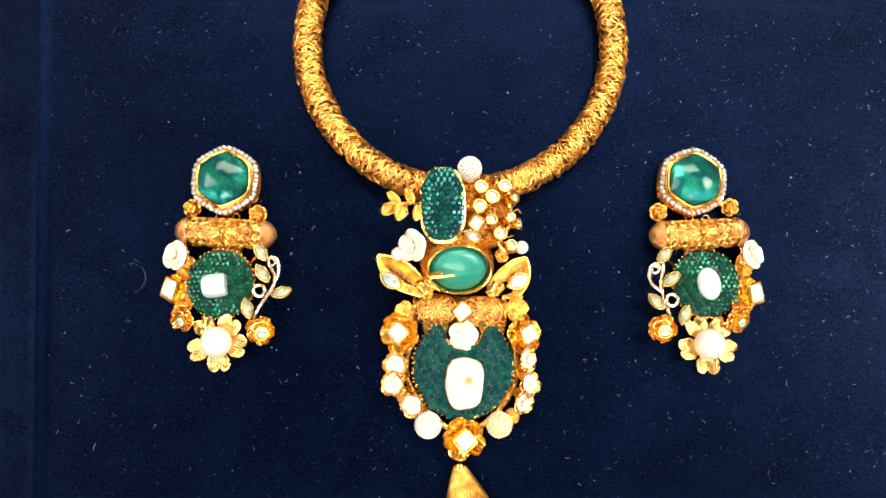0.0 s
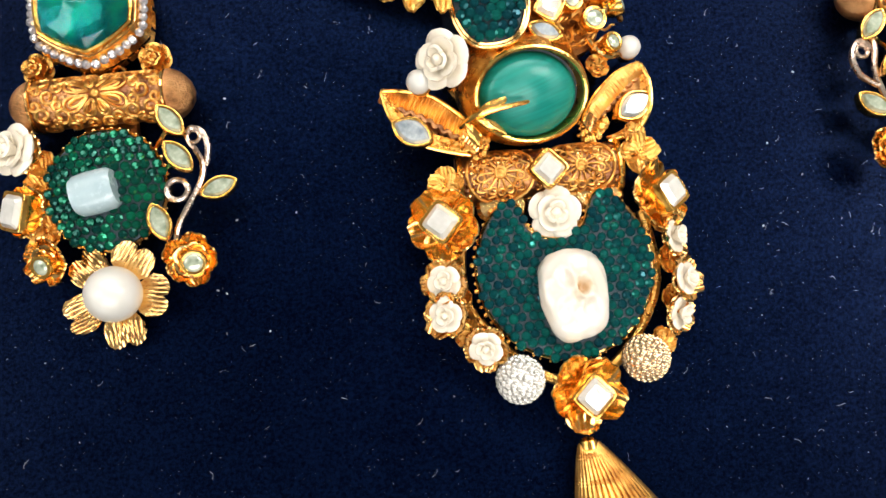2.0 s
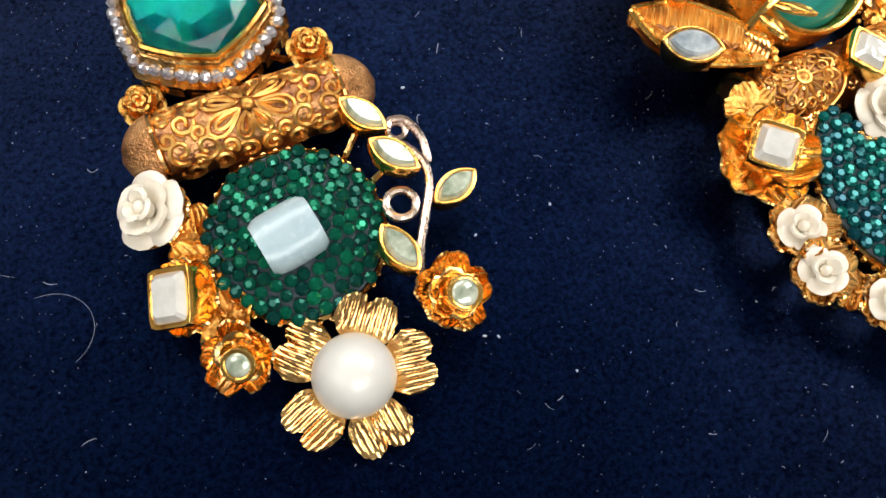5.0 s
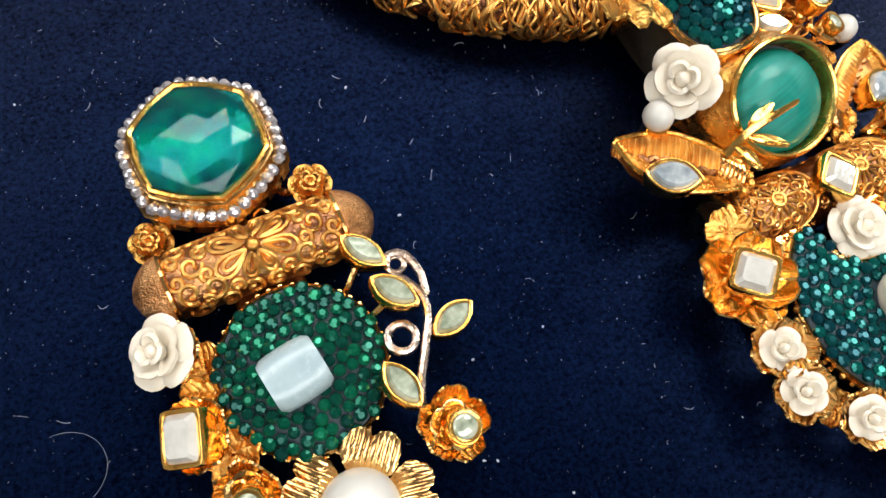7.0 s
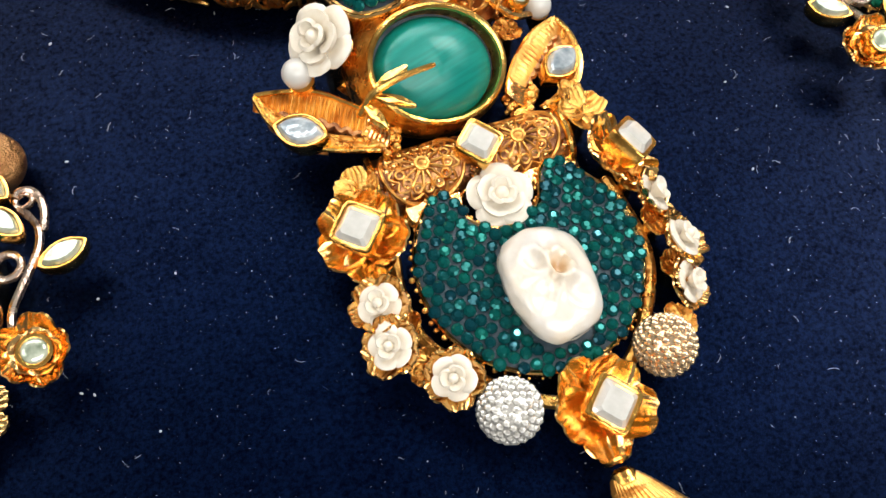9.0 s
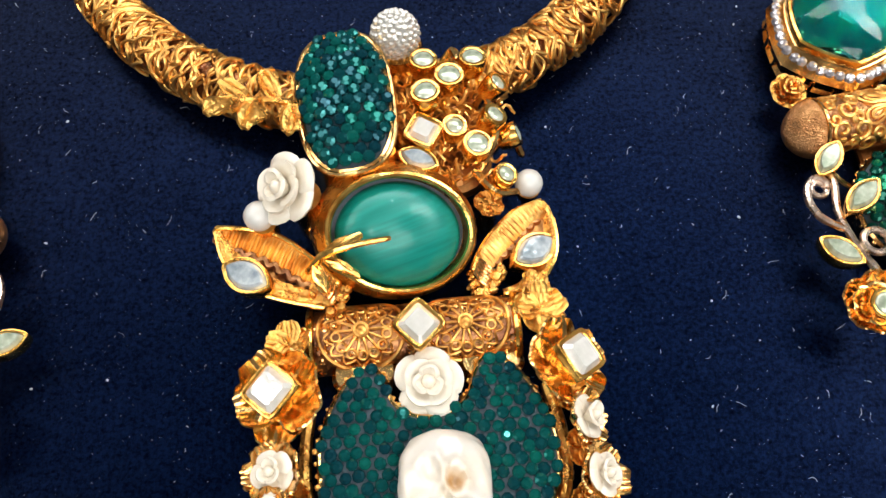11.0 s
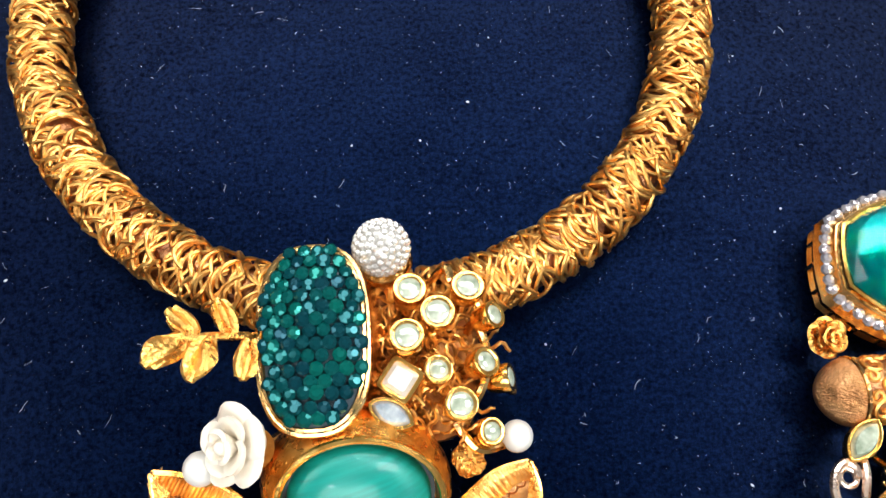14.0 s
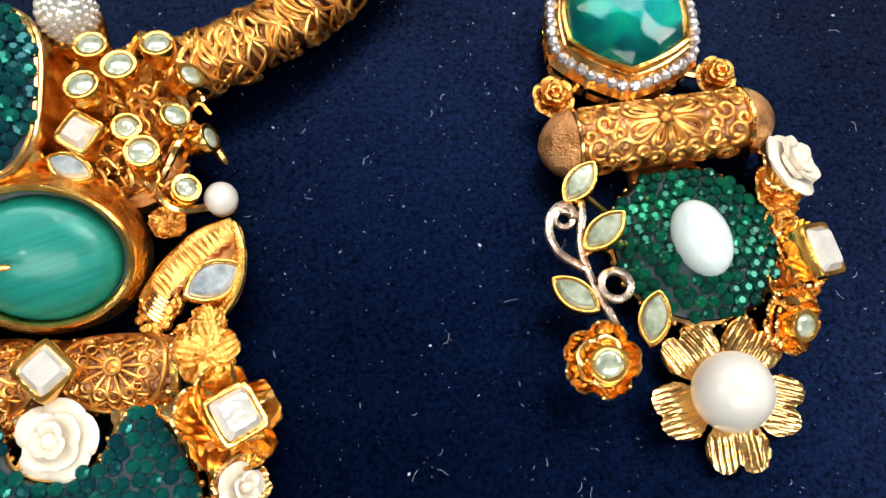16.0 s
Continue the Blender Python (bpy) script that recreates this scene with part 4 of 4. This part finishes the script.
# ---- earrings ----
def hexagon_top(parent, x, y, z, turn, lean, toward):
    """A faceted glass stone in a six-sided setting with a band of grey crystals."""
    at = aimed(x, y, 0, lean, toward, turn)
    R = 15.4
    s = part("hexagon_setting", stack("hexagon", R, R, [(2.0, 0.8), (0.7, 1.3), (0.5, 2.0), (1.2, 2.8), (1.2, 4.6), (0.2, 5.2), (0.0, 5.9), (0.5, 6.5), (2.6, 9.6), (3.2, 9.8), (3.4, 6.0)], 48), GOLD, parent, "six-sided gold setting with a pierced side", at)
    part("rim", stack("hexagon", R - 2.9, R - 2.9, [(0.0, 8.6), (0.0, 10.8), (0.2, 11.2), (0.7, 11.4), (1.3, 11.0), (1.5, 7.0)], 48, True, True), RIM, s, "bright polished rim", at)
    bead = ball(1.16, 8, (1, 1, 0.85)).mesh("grey_crystal", MARCASITE, flat=True)
    ring = outline("hexagon", R - 1.3, R - 1.3, 42)
    rng = random.Random(int(x) + 300)
    for bx, by in ring:
        part("grey_crystal", bead, MARCASITE, s, at=at @ stand(bx + rng.uniform(-0.2, 0.2), by + rng.uniform(-0.2, 0.2), 8.2, rx=rng.uniform(-20, 20), ry=rng.uniform(-20, 20), rz=rng.uniform(0, 90)))
    for k in range(18):
        w = k * 2 * math.pi / 18
        part("gallery_post", tube([((R - 0.9) * 0.96 * math.cos(w), (R - 0.9) * 0.96 * math.sin(w), zz) for zz in (2.0, 5.4)], 0.6, 6), GOLD, s, at=at)
    bm = bmesh.new()
    G = R - 4.1
    edge = outline("hexagon", G, G, 24)
    for gx, gy in edge:
        bm.verts.new((gx, gy, -0.6))
        bm.verts.new((gx, gy, 0.5))
    for off, far, many in ((0, 0.27, 6), (30, 0.55, 6), (0, 0.62, 6), (15, 0.84, 12)):
        for k in range(many):
            w = radians(360 / many * k + off + 17 + rng.uniform(-4, 4))
            q = far * rng.uniform(0.97, 1.03)
            bm.verts.new((G * q * math.cos(w), G * q * math.sin(w), 4.3 - 3.4 * q * q))
    bmesh.ops.convex_hull(bm, input=bm.verts)
    bmesh.ops.dissolve_limit(bm, angle_limit=radians(4), verts=bm.verts, edges=bm.edges)
    g = Shape()
    bm.verts.index_update()
    g.v = [tuple(v.co) for v in bm.verts]
    g.f = [tuple(v.index for v in f.verts) for f in bm.faces]
    bm.free()
    part("emerald_stone", g, EMERALD, s, "faceted emerald green glass stone", at @ stand(0, 0, 10.6), flat=True)
    cone = loft([[(G * k * math.cos(w), G * k * math.sin(w), zz) for w in (np.arange(12) + off) * math.pi / 6] for k, zz, off in ((0.98, -0.75, 0), (0.7, -1.6, 0.5), (0.35, -2.3, 0))])
    part("foil", cone, FOIL, s, "teal foil backing", at @ stand(0, 0, 10.6), flat=True)
    return s


def roll_bar(parent, x, y, z, turn, hand):
    """A lying cylinder with raised scrolls, a flower in the middle and stippled caps."""
    R, half = 5.6, 15.5
    at = stand(x, y, z, ry=0, rz=turn)
    s = part("roll_bar", loft([[(q, R * math.sin(w), R * math.cos(w)) for w in np.arange(28) * 2 * math.pi / 28] for q in np.linspace(-half, half, 14)]), ROLL, parent, "engraved gold roll with stippled end caps", at)
    for side in (-1, 1):
        rings = []
        for q in np.linspace(0, 1, 9):
            r = (R + 0.55) * (math.cos(q * math.pi / 2) ** 0.55 if q < 1 else 0.02)
            rings.append([(side * (half - 0.4 + 6.2 * q), r * math.sin(w), r * math.cos(w)) for w in np.arange(28) * 2 * math.pi / 28])
        part("end_cap", loft(rings if side > 0 else [list(reversed(r)) for r in rings]), COPPER, s, "stippled rose-gold end cap", at)
        part("end_ring", tube([(side * (half - 0.5), (R + 0.4) * math.sin(w), (R + 0.4) * math.cos(w)) for w in np.arange(28) * 2 * math.pi / 28], 0.5, 6, closed=True), GOLD, s, at=at)
    m = Shape()
    m.join(ball(1.3, 12, (1, 1, 0.6)), Matrix.Translation((0, 0, R + 0.1)))
    for k in range(8):
        w = k * math.pi / 4 + 0.39
        L = 7.4 if abs(math.cos(w)) > 0.6 else 5.4
        for g in (1.0, 0.55):
            loop = []
            for e in np.arange(14) * 2 * math.pi / 14:
                r = 1.6 + (L * (0.62 + 0.38 * g) - 1.6) * (1 - math.cos(e)) / 2
                loop.append((r * math.cos(w + 0.30 * g * math.sin(e)), r * math.sin(w + 0.30 * g * math.sin(e))))
            m.join(tube(on_roll(loop, R, 0.15), 0.42, 5, closed=True))
    part("raised_flower", m, WIRE, s, "raised gold flower", at)
    for sx in (-1, 1):
        for cx, cy, r, st, hd in ((8.0, 4.4, 2.0, 0.5, 1), (8.0, -4.4, 2.0, -0.5, -1), (12.0, 4.0, 1.9, 2.0, -1), (12.0, -4.0, 1.9, -2.0, 1), (10.4, 0, 1.7, 3.1, 1), (6.4, 7.6, 1.7, 1, 1), (6.4, -7.6, 1.7, -1, -1),
                                  (11.0, 8.0, 1.8, 0, 1), (11.0, -8.0, 1.8, 0, -1), (2.0, 7.4, 1.6, 1, -1), (2.0, -7.4, 1.6, 1, 1), (13.4, 1.6, 1.2, 0, 1), (13.4, -1.8, 1.2, 0, -1), (8.4, 2.0, 1.1, 1, -1), (8.4, -2.0, 1.1, -1, 1), (4.6, 5.4, 1.2, 2, 1), (4.6, -5.4, 1.2, -2, -1), (9.6, 6.6, 1.1, 1, -1), (9.6, -6.6, 1.1, 1, 1)):
            part("scroll", tube(on_roll([(sx * px, py) for px, py in scroll(cx, cy, r * 1.12, st, 1.15, hd)], R, 0.15), 0.46, 6), WIRE, s, at=at)
    return s


def pave_disc(parent, x, y, lean, toward, gem, seed, hand):
    at = aimed(x, y, 0, lean, toward)
    a, top = 14.0, 7.2 if gem == "barrel" else 5.8
    s = part("pave_disc", stack("round", a, a * 1.03, [(1.4, 1.0), (0.3, 2.0), (0.0, top - 0.6), (0.5, top - 0.1), (0.9, top - 0.6)], 48), GOLD, parent, "round gold plate packed with green crystals", at)

    def dome(px, py):
        return top + 1.9 - 2.2 * (px * px + py * py) / (a * a)
    part("stone_bed", loft([[(k * a * 0.94 * math.cos(w), k * a * 0.97 * math.sin(w), dome(k * a, 0)) for w in np.arange(40) * 2 * math.pi / 40] for k in (1.0, 0.8, 0.55, 0.3, 0.05)]), BED, s, "dark grey-green glue bed", at)
    rim, rng = Shape(), random.Random(seed)
    for k in range(44):
        w = 2 * math.pi * k / 44
        rim.join(ball(rng.uniform(0.35, 0.7), 8), Matrix.Translation((a * math.cos(w), a * 1.03 * math.sin(w), top - 1.2)))
    part("granulation", rim, GOLD, s, "gold grains along the edge", at)["kind"] = "stuff"
    gx, gy = (-1.3, -0.9) if gem == "barrel" else (0.4, -0.6)
    pave(s, at, lambda px, py: px * px + (py / 1.03) ** 2 < (a - 0.35) ** 2 and ((px - gx) / (4.9 if gem == "barrel" else 4.7)) ** 2 + ((py - gy) / (5.0 if gem == "barrel" else 6.7)) ** 2 > 1, dome, 15, 2.25, seed, 0.95, CRYSTAL_MESH)
    if gem == "barrel":
        rings = []
        for q in np.linspace(-1, 1, 11):
            r = 4.3 * (1 - 0.10 * abs(q) ** 3) * (0.90 if abs(q) == 1 else 1)
            rings.append([(r * 1.15 * math.copysign(abs(math.sin(w)) ** 0.8, math.sin(w)), q * 4.7, 3.5 * math.cos(w)) for w in np.arange(28) * 2 * math.pi / 28])
        part("shell_stone", loft(rings), SATIN, s, "barrel-shaped satin blue-white stone", at @ stand(gx, gy, dome(0, 0) + 1.0, rz=98), 50)
    else:
        part("shell_stone", ball(1, 28, (4.7, 6.8, 3.9)), SHELL, s, "smooth oval pale blue-white stone", at @ stand(gx, gy, dome(0, 0) + 0.9, rz=10), 80)
    return s


def pearl_flower(parent, x, y, z, lean, toward, spin):
    """A pearl on five heart-shaped ribbed petals."""
    at = aimed(x, y, z, lean, toward, spin)
    s = part("pearl_flower", stack("round", 4.4, 4.4, [(1.0, -3.6), (0.0, -3.0), (0.3, -2.0)], 20), GOLD, parent, "gold seat of the pearl flower", at)
    rng = random.Random(int(x * 3) + 1000)

    def heart(seed):
        def f(u, v):
            lobe = 0.62 + 0.38 * math.sqrt(max(0.0, 1 - ((abs(u) - 0.45) / 0.56) ** 2))
            w = 4.75 * (0.3 + 0.7 * min(1.0, v / 0.75) ** 0.9)
            px = 2.2 + 10.1 * v * lobe
            pz = -2.6 + 2.8 * v - 1.3 * v ** 3 + 0.8 * (1 - math.exp(-(u / 0.4) ** 2)) * v + 0.7 * noise.noise(Vector((u * 1.2, v * 2, seed)))
            pz += 0.20 * math.cos(u * w * 6.4 + 0.7 * math.sin(v * 4 + seed)) * min(1, v * 2.5) * (1 - v ** 10) * (1 - abs(u) ** 12)
            return (px, u * w, pz)
        return sheet(f, 61, 16, 0.55)
    for k in range(5):
        data = heart(k * 3.1 + x).mesh("petal", GOLD, 60)
        part("petal", data, GOLD, s, "ribbed heart-shaped gold petal", at=at @ stand(0, 0, 0, rx=rng.uniform(-14, 14), ry=rng.uniform(-6, 8), rz=72 * k + rng.uniform(-5, 5)))
    part("pearl", ball(6.3, 36), PEARL, s, "large round cream pearl", at @ stand(0, 0, 1.6))
    return s


def vine(parent, pts, spiral, hoop, tail, hand):
    line = [np.array(p, float) for p in pts]
    (sx, sy, sz), (hx, hy, hz) = spiral, hoop
    s = part("vine", tube(smooth_line(line, 10), 0.75, 8), PALE, parent, "pale rose-silver curling wire stem")
    eye = [(sx + 1.45 * math.cos(q), sy + 1.45 * math.sin(q), sz) for q in np.arange(20) * math.pi / 10]
    part("tendril", tube(eye, 0.58, 8, closed=True), PALE, s)
    part("tendril", tube(smooth_line([(x, y, sz + 0.3) for x, y in tail], 7), 0.78, 8), PALE, s)
    part("hoop", tube([(hx + 2.35 * math.cos(a), hy + 2.35 * math.sin(a), hz) for a in np.arange(24) * 2 * math.pi / 24], 0.72, 8, closed=True), PALE, s)
    return s


def earring(hand, label, p, gem, tilt):
    """hand = 1: the vine is on the +x side."""
    ear = tagged(thing("earring", p["disc"][0], p["disc"][1]), label, "earring", group="pair of earrings")
    hx, hy = p["hex"]
    hexagon_top(ear, hx, hy, 0, tilt + p["turn"], 1, p["lean"])
    bx, by, bz = p["bar"]
    roll_bar(ear, bx, by, bz, p["bar_turn"], hand)
    pave_disc(ear, *p["disc"], 3, p["lean"], gem, 40 + hand, hand)
    pearl_flower(ear, *p["pearl"], 6, -90, p["spin"])
    out = 180 if hand > 0 else 0
    rx, ry, rz = p["rose"]
    rm = aimed(rx - (1.5 if hand < 0 else 0), ry, rz - 4, 24 if hand > 0 else 34, out + hand * -10)
    gold_flower(ear, 6.0, rm @ Matrix.Translation((-0.0, 0, -2.6)), 5, 0.35, 31 + hand, "rose_leaves", "crumpled gold leaves under the rose")
    rose(ear, "white_rose", 6.0, rm, ROSE_WHITE, "carved ivory white rose", seed=12 + hand, deep=0.85)
    sx, sy, sz = p["square"]
    for k, (fx, fy) in enumerate(((rx + hand * 4.5, ry - 4.5), (sx + hand * 4.5, sy + 3.5), (sx + hand * 5.5, sy - 5.0))):
        gold_flower(ear, 5.2, aimed(fx, fy, 4.0, 15, out, k * 40), 5, 0.4, 50 + k + hand, "leaf_cluster", "crumpled gold leaves", TEXTURED)
        part("flower_post", stack("round", 1.6, 1.6, [(0, 0.3), (0.2, 3.8)], 12), GOLD, ear, at=stand(fx, fy, 0))
    sm = aimed(sx, sy, sz, 30, out, p["square_spin"])
    gold_flower(ear, 6.4, aimed(sx + hand * 2.0, sy, sz - 3.0, 22, out, 20), 5, 0.3, 35 + hand, label="crumpled gold flower")
    stone_setting(ear, "square_setting", "square", 4.0, 4.6, 4.6, sm @ Matrix.Translation((0, 0, -2.6)), POLKI, label="rectangular gold collet with a clear foiled stone")
    for key, toward, r, fr, sd in (("small", out + hand * 50, 2.7, 6.0, 37), ("round", -60 if hand > 0 else -120, 2.9, 6.2, 39)):
        qx, qy, qz = p[key]
        qm = aimed(qx, qy, qz, 30 if key == "small" else 16, toward)
        gold_flower(ear, fr, qm @ Matrix.Translation((0, 0, -5.6)) @ stand(0.8 * -1, 0.6, 0), 5, 0.5, sd + hand, label="cupped gold rose flower")
        rose(ear, "flower_heart", 4.2, qm @ Matrix.Translation((-0.6, 0.4, -5.0)), GOLD, "inner gold petals", seed=sd, deep=0.7, layers=((5, 1.0, 0.6, 0.2), (4, 0.75, 0.8, 0.1)))
        stone_setting(ear, "round_setting", "round", r, r, 4.4, qm @ Matrix.Translation((0, 0, -4.2)), MOON, dome=True, label="round gold collet with a pale green tinted stone")
    for (mx, my, mz, spin, lean) in p["marquise"]:
        mm = aimed(mx, my, mz, lean, out + 180, spin)
        stone_setting(ear, "marquise_setting", "marquise", 4.6, 2.6, 3.6, mm @ Matrix.Translation((0, 0, -3.2)), MOON, label="pointed oval gold collet with a pale green tinted stone")
        f = mm @ Vector((0, 0, -3.0))
        cx, cy = p["disc"]
        part("arm", tube(smooth_line([tuple(f), ((f.x * 3 + cx) / 4, (f.y * 3 + cy) / 4, max(2.5, f.z - 3)), ((f.x + cx) / 2, (f.y + cy) / 2, 2)], 6), 0.6, 7), GOLD, ear) if mx * hand < p["arms"] * hand else None
    vine(ear, p["stem"], p["spiral"], p["hoop"], p["tail"], hand)
    for key in ("gold_left", "gold_right"):
        gx, gy, gz = p[key]
        rose(ear, "gold_rose", 3.8, aimed(gx, gy, gz - 2.8, 12, -90, 40), TEXTURED, "small cast gold rose", seed=17 + hand, deep=1.1, layers=((6, 1.0, 0.42, 0.5), (5, 0.78, 0.72, 0.35), (4, 0.52, 0.96, 0.2), (3, 0.28, 1.08, 0.1)))
        part("rose_stalk", tube([(gx, gy, gz - 2.2), (gx + (hx - gx) * 0.25, gy + (hy - gy) * 0.15, 2.5), (gx + (hx - gx) * 0.5, gy + (hy - gy) * 0.4, 2.2)], 0.9, 7), GOLD, ear)
    for d in (-3.5, 3.5):
        part("link_loop", tube([(bx + d + 1.5 * math.cos(a), (by + 6.4) + 2.2 * math.sin(a), 4.2) for a in np.arange(16) * 0.3927], 0.5, 6, closed=True), GOLD, ear)
    cx, cy = p["disc"]
    part("back_plate", stack("oblong", 6.5, 20, [(0.8, 0.3), (0, 0.7), (0, 1.6), (0.5, 2.0)], 36), DARK_GOLD, ear, "dark gold back plate", stand((cx + bx) / 2, (cy + by) / 2 - 2, 0))
    return ear


LEFT = dict(hex=(-71.8, 72.2), turn=0, lean=-120, bar=(-70.5, 49.8, 5.9), bar_turn=-1.5, disc=(-70.9, 28.7), pearl=(-71.5, 4.6, 5.2), spin=57,
            rose=(-89.3, 39.3, 11.6), square=(-91.0, 25.8, 6.6), square_spin=-20, small=(-86.2, 12.2, 8.6), round=(-52.1, 8.3, 11.4),
            marquise=((-54.5, 41.4, 11.1, -55, 12), (-53.0, 32.4, 12.6, -52, 10), (-45.6, 25.2, 8.7, 19, 6), (-58.3, 18.1, 12.6, -74, 10)), arms=-48,
            tail=((-51.6, 38.6), (-50.4, 39.7), (-48.1, 38.7), (-47.1, 34.9), (-47.9, 30.5)),
            stem=((-56.5, 13.5, 7.0), (-55.1, 17.5, 9.0), (-51.6, 23.1, 9.2), (-49.2, 27.3, 9.0), (-48.6, 31.0, 9.0), (-49.8, 34.3, 8.6), (-51.5, 36.8, 8.2)),
            spiral=(-50.2, 37.8, 8.4), hoop=(-54.7, 25.7, 9.0), gold_left=(-86.0, 60.7, 5.0), gold_right=(-57.3, 58.1, 9.2))
RIGHT = dict(hex=(125.0, 76.3), turn=0, lean=150, bar=(127.6, 54.2, 6.0), bar_turn=4, disc=(130.3, 33.4), pearl=(130.8, 8.4, 4.4), spin=126,
             rose=(150.2, 46.0, 8.6), square=(149.2, 29.6, 6.8), square_spin=14, small=(143.8, 17.1, 8.2), round=(110.7, 12.8, 12.4),
             marquise=((111.9, 44.4, 8.9, 49, 8), (113.6, 34.0, 12.4, 37, 12), (108.3, 25.1, 8.5, -44, 6), (119.4, 19.7, 10.6, 70, 10)), arms=110,
             tail=((110.2, 38.2), (109.9, 40.0), (108.4, 40.9), (106.5, 39.4), (105.7, 36.2), (106.6, 32.9), (108.6, 30.9), (110.8, 29.4)),
             stem=((114.8, 17.0, 7.0), (113.6, 20.9, 8.0), (112.2, 24.4, 8.0), (111.0, 28.9, 8.0), (110.5, 33.6, 8.0), (111.6, 38.9, 8.0), (111.9, 43.0, 7.0)),
             spiral=(108.5, 38.5, 7.7), hoop=(114.6, 25.8, 9.6), gold_left=(110.7, 63.5, 7.0), gold_right=(141.7, 66.7, 5.4))
earring(1, "gold earring with green glass hexagon and barrel-shaped pale stone", LEFT, "barrel", 0)
earring(-1, "gold earring with green glass hexagon and oval pale stone", RIGHT, "oval", -5)
